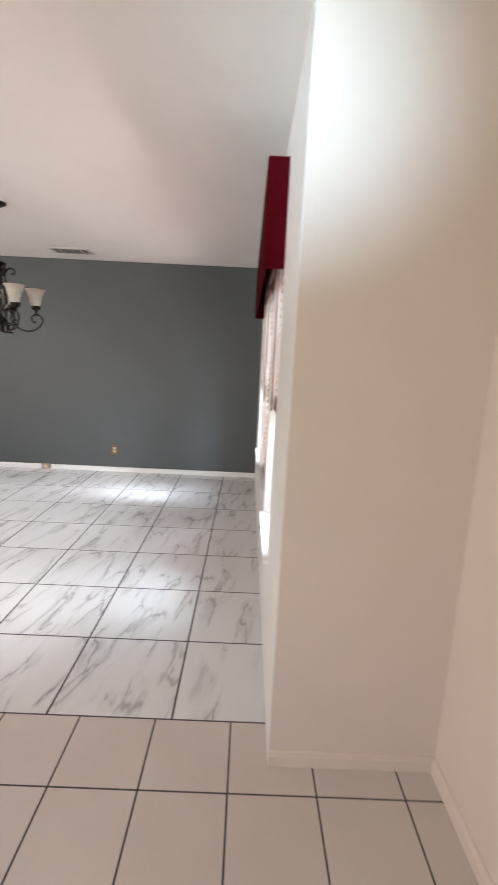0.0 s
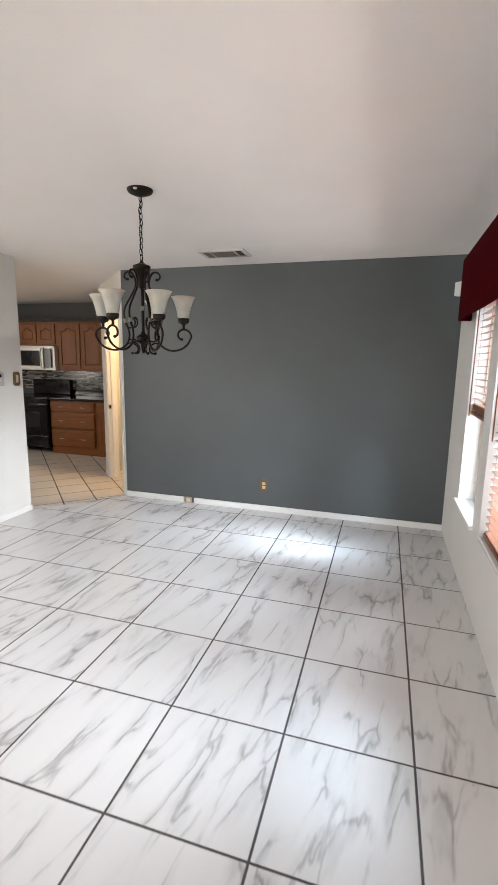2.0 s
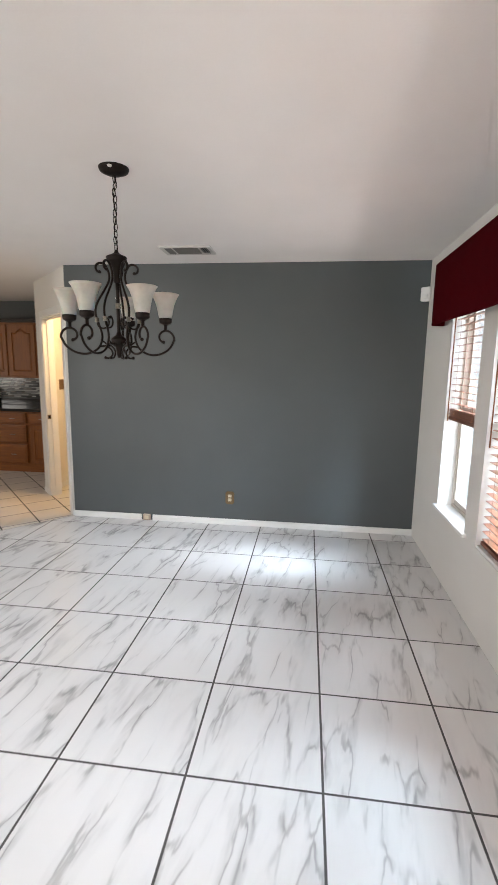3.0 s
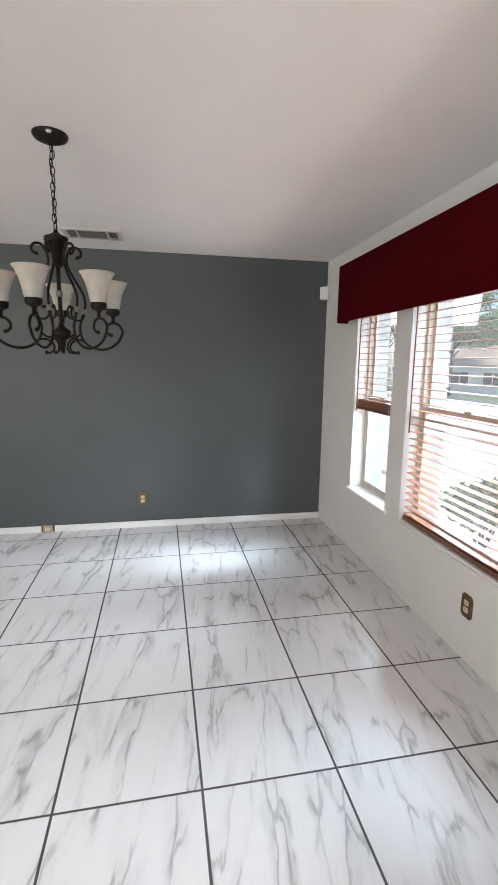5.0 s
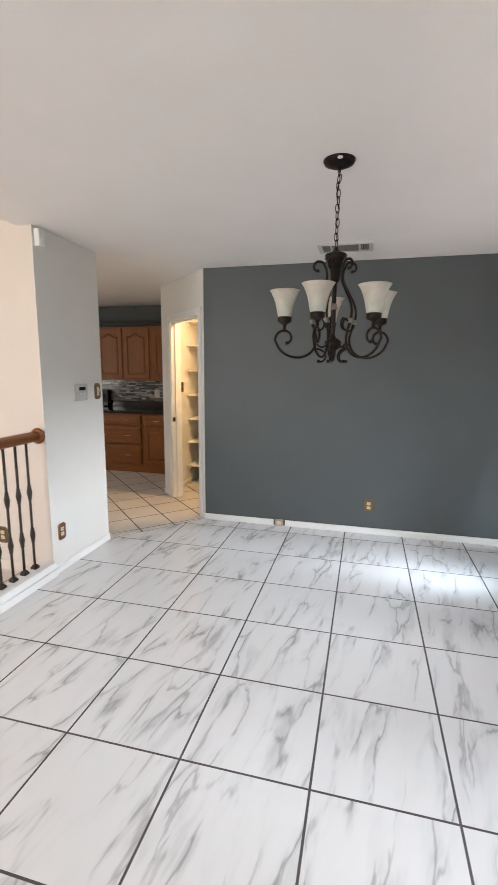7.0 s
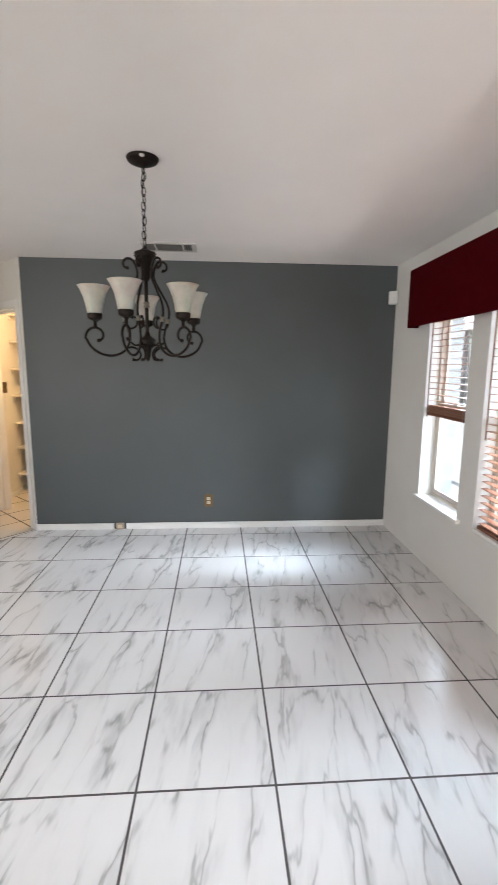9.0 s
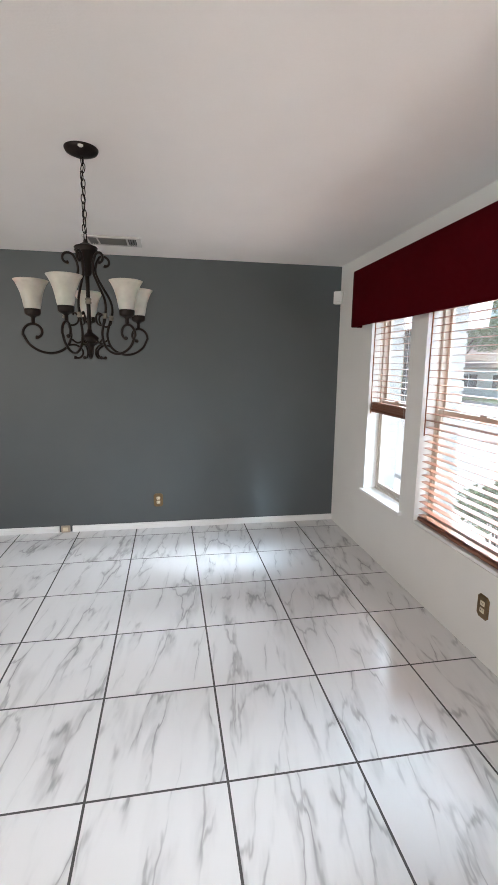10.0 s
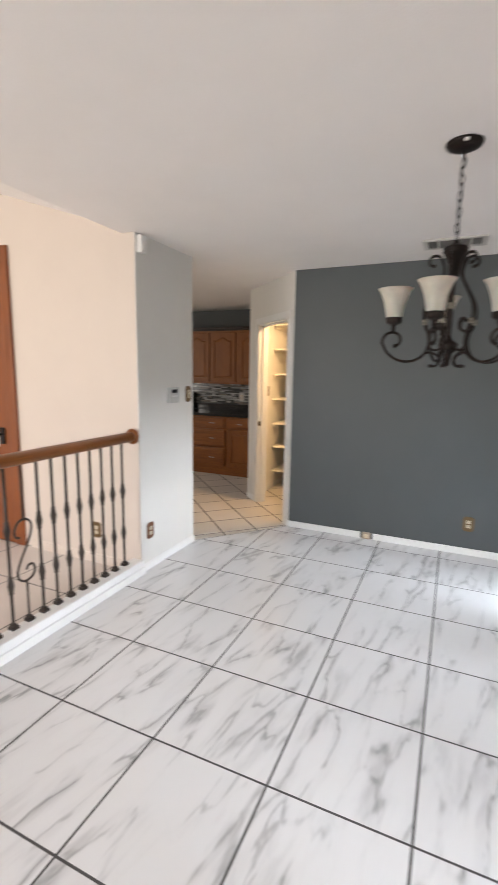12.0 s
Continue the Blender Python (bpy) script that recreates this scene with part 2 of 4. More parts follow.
def boxes(*rows, bevel=0.0):
    bm = bmesh.new()
    for r in rows:
        box(bm, *r, bevel=bevel)
    return bm


def tube(bm, pts, radius, sides=8, ends=True):
    """A round bar along points; radius may be a list."""
    pts = [Vector(p) for p in pts]
    rs = radius if isinstance(radius, (list, tuple)) else [radius] * len(pts)
    rings, up = [], Vector((0, 0, 1))
    for i, p in enumerate(pts):
        d = (pts[min(i + 1, len(pts) - 1)] - pts[max(i - 1, 0)]).normalized()
        a = d.cross(up)
        if a.length < 1e-3:
            a = d.cross(Vector((1, 0, 0)))
        a.normalize()
        if rings and a.dot(last) < 0:
            a = -a
        last = a
        c = d.cross(a)
        rings.append([bm.verts.new(p + rs[i] * (math.cos(k * math.tau / sides) * a + math.sin(k * math.tau / sides) * c)) for k in range(sides)])
    for r0, r1 in zip(rings, rings[1:]):
        for k in range(sides):
            f = bm.faces.new((r0[k], r0[(k + 1) % sides], r1[(k + 1) % sides], r1[k]))
            f.smooth = True
    if ends:
        bm.faces.new(rings[0][::-1])
        bm.faces.new(rings[-1])
    return bm


def lathe(bm, profile, centre=(0, 0, 0), sides=24):
    """Turn (radius, height) pairs round the z axis."""
    rings = []
    for r, z in profile:
        rings.append([bm.verts.new((centre[0] + max(r, 1e-4) * math.cos(k * math.tau / sides), centre[1] + max(r, 1e-4) * math.sin(k * math.tau / sides), centre[2] + z)) for k in range(sides)])
    for r0, r1 in zip(rings, rings[1:]):
        for k in range(sides):
            f = bm.faces.new((r0[k], r0[(k + 1) % sides], r1[(k + 1) % sides], r1[k]))
            f.smooth = True
    return bm


def part(name, bm, material, parent=None, label="", m=None):
    me = bpy.data.meshes.new(name)
    bmesh.ops.recalc_face_normals(bm, faces=bm.faces)
    bm.to_mesh(me)
    bm.free()
    me.materials.append(material)
    ob = new(name, me)
    if m is not None:
        ob.matrix_basis = m
    if parent:
        ob.parent = parent
    if label:
        ob["label"] = label
    return ob


def thing(name, label, category, group="", m=None):
    ob = tagged(new(name), label, category, group)
    ob.empty_display_size = 0.1
    if m is not None:
        ob.matrix_basis = m
    return ob


def structure(name, bm, material, label, category):
    return tagged(part(name, bm, material), label, category, kind="structure")


def wall_rows(axis, a0, a1, b0, b1, z0, z1, holes=()):
    """Blocks of a wall along an axis ('x' or 'y') from b0 to b1, thickness a0 to a1, with holes (b0, b1, z0, z1)."""
    rows, cuts = [], sorted({b0, b1, *[h[0] for h in holes], *[h[1] for h in holes]})
    for c0, c1 in zip(cuts, cuts[1:]):
        zs = [z0]
        for h in sorted(holes, key=lambda q: q[2]):
            if h[0] <= c0 and h[1] >= c1:
                zs += [h[2], h[3]]
        zs.append(z1)
        for k in range(0, len(zs), 2):
            if zs[k + 1] > zs[k]:
                rows.append((a0, a1, c0, c1, zs[k], zs[k + 1]) if axis == "y" else (c0, c1, a0, a1, zs[k], zs[k + 1]))
    return rows


# ---- structure ----
CEILING, EAST, NORTH, WEST, SOUTH = 2.443, 0.139, 5.38, -3.83, -1.6
WINDOWS = [(4.06, 4.66), (2.92, 3.86), (2.07, 2.69)]
SILL, HEAD = 0.52, 2.05
# Bare openings out of view, assumed for the south, hall and kitchen lamps.
SOUTH_OPENING, HALL_OPENING = (-3.2, -0.6, 0.6, 2.1), (-7.1, -4.5, 0.5, 2.4)
KITCHEN_OPENING = (4.2, 5.1, 1.0, 2.15)
floor = structure("floor", boxes((-7.6, 0.9, SOUTH, 5.48, -0.1, -0.0012), (-7.6, -2.4, 5.48, 7.8, -0.1, -0.0012)), GROUT, "tiled floor with dark grout joints", "floor")
HALLTOP = 3.2
structure("ceiling", boxes((-3.94, 0.9, SOUTH, 3.88, CEILING, CEILING + 0.12), (-3.94, 0.9, 3.88, 5.5, CEILING, CEILING + 0.12), (-7.6, -3.94, 3.99, 5.5, CEILING, CEILING + 0.12), (-7.6, -2.4, 5.5, 7.8, CEILING, CEILING + 0.12)), CEIL, "white matt painted flat ceiling", "ceiling")
bm = bmesh.new()
prof = [(-3.94, CEILING + 0.035), (-6.2, HALLTOP), (-7.6, HALLTOP), (-7.6, HALLTOP + 0.09), (-6.2, HALLTOP + 0.09), (-3.94, CEILING + 0.12)]
sides_ = [[bm.verts.new((x, y, z)) for x, z in prof] for y in (SOUTH, 3.88)]
for k in range(6):
    bm.faces.new((sides_[0][k], sides_[1][k], sides_[1][(k + 1) % 6], sides_[0][(k + 1) % 6]))
bm.faces.new(sides_[0])
bm.faces.new(sides_[1][::-1])
structure("ceiling_hall", bm, CEIL, "white sloping hall ceiling", "ceiling")
structure("wall_east", boxes(*wall_rows("y", EAST, EAST + 0.17, 1.56, NORTH + 0.12, 0, CEILING, [(a, b, SILL - 0.02, HEAD) for a, b in WINDOWS]), (EAST, EAST + 0.004, 1.42, 1.56, 0, CEILING)), WHITE, "white painted wall with three windows", "wall")
structure("wall_entry_jog", boxes((EAST + 0.004, 0.755, 1.42, 1.56, 0, CEILING)), CREAM, "cream painted return wall by the entry", "wall")
structure("wall_entry", boxes(*wall_rows("y", 0.755, 0.9, SOUTH, 1.56, 0, CEILING, [])), CREAM, "cream painted entry wall", "wall")
structure("wall_north", boxes((-3.185, EAST, NORTH, NORTH + 0.11, 0, CEILING)), GREY, "slate grey painted accent wall", "wall")
structure("wall_west", boxes((WEST - 0.11, WEST, 3.99, 4.62, 0, CEILING), (WEST - 0.004, WEST, 3.88, 3.99, 0, CEILING)), WHITE, "white painted partition wall end", "wall")
structure("wall_hall", boxes((-3.94, WEST - 0.004, 3.88, 3.99, 0, CEILING), (-7.6, -3.94, 3.88, 3.99, 0, HALLTOP)), CREAM, "cream painted hall wall", "wall")
# South and far west walls are out of view, added to close the room.
structure("wall_south", boxes(*wall_rows("x", SOUTH - 0.12, SOUTH, -7.6, 0.9, 0, 3.3, [SOUTH_OPENING, HALL_OPENING])), WHITE, "white painted wall", "wall")
structure("wall_far_west", boxes(*wall_rows("y", -7.72, -7.6, SOUTH - 0.12, 7.92, 0, 3.3, [KITCHEN_OPENING])), WHITE, "white painted wall", "wall")
structure("wall_kitchen", boxes((-7.6, -2.4, 7.65, 7.77, 0, CEILING)), GREY, "slate grey painted kitchen wall", "wall")
structure("wall_pantry_east", boxes((-2.52, -2.4, NORTH + 0.11, 7.65, 0, CEILING)), WHITE, "white painted pantry wall", "wall")
# Unseen block added above the ceiling to keep light from leaking in.
structure("upper_light_block", boxes((-3.83, 0.9, SOUTH, 7.77, CEILING + 0.12, 2.74), (-7.6, -3.83, 3.99, 7.77, CEILING + 0.12, 3.3)), TRIM, "unseen block above the ceiling against light leaks", "wall")
# Unseen roof slab blocks the sky; short east eave lets sun reach the blinds.
structure("roof", boxes((-3.83, 0.5, SOUTH - 0.5, 8.2, 2.74, 2.9), (-8.2, -3.83, SOUTH - 0.5, 8.2, 3.3, 3.45), (-3.85, -3.7, SOUTH - 0.5, 8.2, 2.9, 3.3)), TRIM, "unseen roof slab with eaves that blocks the sky", "roof")

# The pantry's diagonal front wall, built along its own x axis.
PANTRY = Matrix.Translation((-3.19, 5.38, 0)) @ Matrix.Rotation(radians(135), 4, "Z")
structure("wall_pantry_front", boxes(*wall_rows("x", -0.11, 0.0, 0.0, 1.16, 0, CEILING, [(0.1, 0.88, -0.001, 2.04)])), WHITE, "white painted diagonal pantry wall", "wall").matrix_basis = PANTRY
structure("wall_pantry_west", boxes((-4.01, -3.9, 6.2, 7.65, 0, CEILING)), WHITE, "white painted pantry side wall", "wall")


# ---- windows, blinds and valance ----
def window(name, y0, y1, label):
    """A single-hung window set deep in the east wall: frame, two sashes, panes, latch and sill."""
    x, mid, f = EAST + 0.10, 1.235, 0.022
    w = tagged(new(name), label, "window", kind="structure")
    part("window_frame", boxes((x, x + 0.07, y0, y0 + f, SILL, HEAD), (x, x + 0.07, y1 - f, y1, SILL, HEAD), (x, x + 0.07, y0 + f, y1 - f, HEAD - f, HEAD), (x, x + 0.07, y0 + f, y1 - f, SILL, SILL + f), bevel=0.003), FRAME, w)
    for sash, a, b, d in (("upper_sash", mid - 0.01, HEAD - f, 0.035), ("lower_sash", SILL + f, mid + 0.03, 0.008)):
        g, s = y0 + f, 0.024
        h = y1 - f
        sh = part(sash, boxes((x + d, x + d + 0.025, g, g + s, a, b), (x + d, x + d + 0.025, h - s, h, a, b), (x + d, x + d + 0.025, g + s, h - s, a, a + 0.035), (x + d, x + d + 0.025, g + s, h - s, b - 0.035, b), bevel=0.003), FRAME, w)
        pane = part("pane", boxes((x + d + 0.010, x + d + 0.014, g + s, h - s, a + 0.035, b - 0.035)), PANE, sh, "tinted window glass with a milky glare veil")
        pane.visible_shadow = False
    yc = (y0 + y1) / 2
    part("latch", boxes((x - 0.012, x + 0.008, yc - 0.03, yc + 0.03, mid + 0.03, mid + 0.042), (x - 0.02, x - 0.002, yc - 0.012, yc + 0.04, mid + 0.042, mid + 0.054), bevel=0.003), FRAME, w)
    out = 0.028 if y1 - y0 < 0.8 else -0.004
    part("window_sill", boxes((EAST - out, x, y0 - 0.045 * (out > 0), y1 + 0.03 * (out > 0), SILL - 0.024, SILL), bevel=0.006), TRIM, w, "white painted projecting sill")
    return w


window("window_1", *WINDOWS[0], "narrow single-hung window with tan frame and white sill")
window("window_2", *WINDOWS[1], "wide single-hung window behind a lowered blind")
window("window_3", *WINDOWS[2], "narrow single-hung window with tan frame and white sill")


def blind(y0, y1, low, label):
    """A wooden venetian blind in the window's recess: slats down to low, or raised into a stack above it."""
    b = thing("venetian_blind", label, "blind", "cherry wood blinds")
    a, c, x = y0 + 0.008, y1 - 0.008, EAST + 0.05
    part("headrail", boxes((x - 0.028, x + 0.03, a, c, HEAD - 0.05, HEAD - 0.002), bevel=0.003), BLINDRAIL, b)
    raised = low > 1.0
    pitch = 0.0455
    n = int(round((HEAD - 0.06 - low - (0.075 if raised else 0.03)) / pitch))
    slat_mesh = None
    for k in range(n):
        z = HEAD - 0.08 - pitch * k
        if slat_mesh is None:
            bm = bmesh.new()
            rings = []
            for u in (-0.021, -0.011, 0.0, 0.011, 0.021):
                lift = 0.0016 * (1 - (u / 0.025) ** 2)
                rings.append([bm.verts.new((u, yy, zz + lift)) for yy, zz in ((a, -0.0014), (c, -0.0014), (c, 0.0014), (a, 0.0014))])
            for r0, r1 in zip(rings, rings[1:]):
                for q in range(4):
                    bm.faces.new((r0[q], r0[(q + 1) % 4], r1[(q + 1) % 4], r1[q]))
            bm.faces.new(rings[0])
            bm.faces.new(rings[-1][::-1])
            ob = part("slat", bm, BLINDWOOD, b)
            slat_mesh = ob.data
        else:
            ob = new("slat", slat_mesh)
            ob.parent = b
        ob.matrix_basis = pose(x, random.uniform(-0.002, 0.002), z, 0, -3 + random.uniform(-1.0, 1.0), 0)
    if raised:
        for k in range(11):
            ob = new("slat", slat_mesh)
            ob.parent = b
            ob.matrix_basis = pose(x + random.uniform(-0.003, 0.003), 0, low + 0.028 + 0.0050 * k)
    part("bottom_rail", boxes((x - 0.027, x + 0.027, a, c, low, low + 0.024), bevel=0.005), BLINDRAIL, b, "thick cherry bottom rail")
    bm = bmesh.new()
    for y in (a + 0.11, c - 0.11):
        for dx in (-0.027, 0.027):
            tube(bm, [(x + dx, y, HEAD - 0.05), (x + dx, y, low + 0.02)], 0.0009, 4)
    part("ladder_cord", bm, BLINDWOOD, b)
    bm = bmesh.new()
    tube(bm, [(x - 0.041, c - 0.03, HEAD - 0.06), (x - 0.042, c - 0.028, 1.5), (x - 0.041, c - 0.03, 1.10 if not raised else 1.16)], 0.0045, 6)
    part("tilt_wand", bm, RAILWOOD, b)
    bm = bmesh.new()
    tube(bm, [(x - 0.03, a + 0.05, HEAD - 0.06), (x - 0.031, a + 0.052, low - 0.02 if raised else 0.7)], 0.0012, 4)
    if raised:
        ring = [(x - 0.031, a + 0.052 + 0.018 * math.sin(q * math.tau / 14), low - 0.038 + 0.018 * math.cos(q * math.tau / 14)) for q in range(15)]
        tube(bm, ring, 0.0018, 5)
    part("pull_cord", bm, PLASTIC, b)
    return b


blind(*WINDOWS[0], 1.17, "cherry wooden venetian blind raised halfway in its window")
blind(*WINDOWS[1], 0.524, "cherry wooden venetian blind lowered with open slats")
blind(*WINDOWS[2], 1.17, "cherry wooden venetian blind raised halfway in its window")

# padded cornice board in burgundy cloth
val = thing("valance", "burgundy fabric cornice box across the three windows", "valance")
VX, V0, V1, VB, VT = 0.046, 2.08, 4.87, 1.853, 2.300


def sag(y):
    return 0.002 * math.sin(y * 3.1) + 0.0015 * math.sin(y * 7.3 + 1)


bm = bmesh.new()
N = 60
cols = []
for k in range(N + 1):
    y = V0 + (V1 - V0) * k / N
    b0 = VB + sag(y)
    cols.append([bm.verts.new(p) for p in ((VX + 0.012, y, b0), (VX + 0.003, y, b0 + 0.002), (VX, y, b0 + 0.012), (VX + 0.001 * math.sin(y * 9), y, (b0 + VT) / 2), (VX, y, VT - 0.012), (VX + 0.003, y, VT - 0.002), (VX + 0.012, y, VT))])
for c0, c1 in zip(cols, cols[1:]):
    for q in range(7):
        f = bm.faces.new((c0[q], c1[q], c1[(q + 1) % 7], c0[(q + 1) % 7]))
        f.smooth = q < 6
bm.faces.new(cols[0])
bm.faces.new(cols[-1][::-1])
part("front_panel", bm, VELVET, val)
part("end_panel", boxes((VX + 0.012, EAST - 0.001, V0, V0 + 0.02, VB + 0.002, VT), bevel=0.004), VELVET, val)
part("end_panel", boxes((VX + 0.012, EAST - 0.001, V1 - 0.02, V1, VB, VT), bevel=0.004), VELVET, val)
part("top_board", boxes((VX + 0.012, EAST - 0.001, V0 + 0.02, V1 - 0.02, VT - 0.02, VT - 0.002)), VELVET, val)


# ---- baseboards and casings ----
def board(name, p, q, height=0.056, thick=0.014, label="white painted baseboard with rounded top", material=None):
    """A moulded baseboard from p to q; its face looks to the left of the way."""
    d = Vector((q[0] - p[0], q[1] - p[1], 0))
    bm = bmesh.new()
    prof = [(0, 0), (thick, 0), (thick, height * 0.7), (thick * 0.75, height * 0.8), (thick * 0.7, height * 0.92), (thick * 0.3, height), (0, height)]
    ends = []
    for s in (0.0, d.length):
        ends.append([bm.verts.new((s, a, b)) for a, b in prof])
    for k in range(len(prof)):
        bm.faces.new((ends[0][k], ends[1][k], ends[1][(k + 1) % len(prof)], ends[0][(k + 1) % len(prof)]))
    bm.faces.new(ends[0][::-1])
    bm.faces.new(ends[1])
    ob = structure(name, bm, material or TRIM, label, "baseboard")
    ob.matrix_basis = pose(p[0], p[1], 0, 0, 0, math.degrees(math.atan2(d.y, d.x)))
    return ob


board("baseboard", (EAST, NORTH), (-2.36, NORTH))
board("baseboard", (-2.475, NORTH), (-3.185, NORTH))
board("baseboard", (WEST, 4.62), (WEST, 3.88))
board("baseboard", (0.755, 1.42), (EAST, 1.42), 0.06, 0.014, "low cream painted baseboard", CREAM)
board("baseboard", (-3.95, 3.88), (-4.99, 3.88), 0.07, 0.014, "cream painted hall baseboard", CREAM)
board("baseboard", (0.755, SOUTH), (0.755, 1.42 - 0.014), 0.06, 0.014, "low cream painted baseboard", CREAM)

# ---- chandelier ----
CH = (-1.818, 3.415)
SHADE = paint("alabaster_glass", (0.50, 0.465, 0.415), 0.3, vary=0.16, scale=22, fine=60)
SHADE.node_tree.nodes["Principled BSDF"].inputs["Subsurface Weight"].default_value = 0.25
SILVER = paint("worn_pewter_ring", (0.20, 0.18, 0.15), 0.4, 0.7, vary=0.3, scale=60)
chand = thing("chandelier", "oil-rubbed bronze chandelier with five alabaster bell shades", "chandelier", m=pose(*CH, 0))


def curl(cx, cz, r0, r1, a0, a1, n=14):
    """Points of a flat spiral in the r-z plane, angles in degrees."""
    return [(cx + (r0 + (r1 - r0) * k / n) * math.cos(radians(a0 + (a1 - a0) * k / n)), cz + (r0 + (r1 - r0) * k / n) * math.sin(radians(a0 + (a1 - a0) * k / n))) for k in range(n + 1)]


def smooth(pts, n=5):
    """A Catmull-Rom line through (r, z) points."""
    out = []
    p = [pts[0], *pts, pts[-1]]
    for i in range(1, len(p) - 2):
        for k in range(n):
            t = k / n
            out.append(tuple(0.5 * (2 * p[i][j] + (p[i + 1][j] - p[i - 1][j]) * t + (2 * p[i - 1][j] - 5 * p[i][j] + 4 * p[i + 1][j] - p[i + 2][j]) * t * t + (3 * p[i][j] - p[i - 1][j] - 3 * p[i + 1][j] + p[i + 2][j]) * t ** 3) for j in (0, 1)))
    return out + [pts[-1]]


part("canopy", lathe(bmesh.new(), [(0, CEILING - 0.030), (0.012, CEILING - 0.030), (0.04, CEILING - 0.026), (0.066, CEILING - 0.014), (0.071, CEILING - 0.004), (0.071, CEILING), (0, CEILING)], sides=36), BRONZE, chand, "dark bronze ceiling canopy")
# White disc put on to stand for the pale hole in the canopy.
part("canopy_hole_dot", lathe(bmesh.new(), [(0, -0.004), (0.008, -0.003), (0.011, 0.0), (0.011, 0.004), (0, 0.004)], (0.008, -0.066, CEILING - 0.016), 12), PLASTIC, chand)
z, k = CEILING - 0.03, 0
while z > 2.075:
    bm = bmesh.new()
    ring, lean = [], random.uniform(-0.0035, 0.0035)
    for q in range(17):
        a = q * math.tau / 16
        u, w = 0.0085 * math.cos(a), 0.020 * math.sin(a)
        ring.append((u + lean + 0.15 * lean / 0.0035 * w, 0, z - 0.016 + w) if k % 2 else (u * 0.5 + lean, u * 0.86, z - 0.016 + w))
    tube(bm, ring, 0.0022, 6, ends=False)
    part("chain_link", bm, BRONZE, chand)
    z, k = z - 0.031, k + 1
bm = bmesh.new()
tube(bm, [(0.006 * math.sin(q * 1.9), 0.006 * math.cos(q * 1.9), CEILING - 0.03 - q * 0.045) for q in range(9)], 0.0024, 6)
part("lamp_cord", bm, BRONZE, chand)
part("top_cap", lathe(bmesh.new(), [(0, 2.076), (0.008, 2.074), (0.011, 2.063), (0.028, 2.052), (0.047, 2.045), (0.051, 2.039), (0.046, 2.034), (0.051, 2.029), (0.046, 2.021), (0.038, 2.006), (0.029, 1.988), (0.024, 1.968), (0.0205, 1.930), (0.014, 1.920), (0, 1.918)]), BRONZE, chand)
part("column", lathe(bmesh.new(), [(0, 1.97), (0.011, 1.97), (0.009, 1.87), (0.009, 1.69), (0.011, 1.66), (0, 1.66)], sides=14), BRONZE, chand)
part("column_ring", lathe(bmesh.new(), [(0.009, 1.826), (0.014, 1.823), (0.014, 1.816), (0.010, 1.812), (0.014, 1.808), (0.014, 1.801), (0.009, 1.798)], sides=14), SILVER, chand, "worn pewter ring on the column")
part("hub", lathe(bmesh.new(), [(0, 1.690), (0.010, 1.688), (0.014, 1.672), (0.026, 1.664), (0.038, 1.654), (0.041, 1.646), (0.036, 1.640), (0.040, 1.634), (0.034, 1.622), (0.018, 1.612), (0.013, 1.575), (0.009, 1.560), (0, 1.558)]), BRONZE, chand)

S_BAR = curl(0.080, 1.985, 0.012, 0.031, -110, 140, 14) + smooth([(0.056, 2.005), (0.040, 1.97), (0.040, 1.93), (0.066, 1.88), (0.100, 1.82), (0.108, 1.77), (0.092, 1.715)])[1:]
S_ARM = smooth([(0.092, 1.715), (0.080, 1.66), (0.100, 1.606), (0.150, 1.578), (0.205, 1.582), (0.252, 1.612), (0.275, 1.655)])[:-1] + curl(0.228, 1.662, 0.049, 0.018, -10, 270, 18)
S_MID = smooth([(0.102, 1.735), (0.096, 1.712), (0.074, 1.702), (0.051, 1.714), (0.046, 1.740), (0.060, 1.757), (0.072, 1.748)])
S_LOW = smooth([(0.098, 1.612), (0.066, 1.616), (0.040, 1.600), (0.033, 1.578), (0.048, 1.558), (0.074, 1.560)])
S_TIE = smooth([(0.030, 1.635), (0.055, 1.625), (0.078, 1.640)])
SHADE_PROFILE = [(0.024, 1.760), (0.031, 1.763), (0.035, 1.780), (0.039, 1.804), (0.045, 1.830), (0.053, 1.852), (0.062, 1.871), (0.071, 1.884), (0.068, 1.885), (0.058, 1.872), (0.049, 1.853), (0.041, 1.830), (0.035, 1.804), (0.031, 1.782), (0.027, 1.768), (0.0, 1.766)]


def spoke(name, line, radius, turn, material=BRONZE, label=""):
    bm = bmesh.new()
    tube(bm, [(r, 0, zz) for r, zz in line], radius, 8)
    return part(name, bm, material, chand, label, Matrix.Rotation(radians(turn), 4, "Z"))


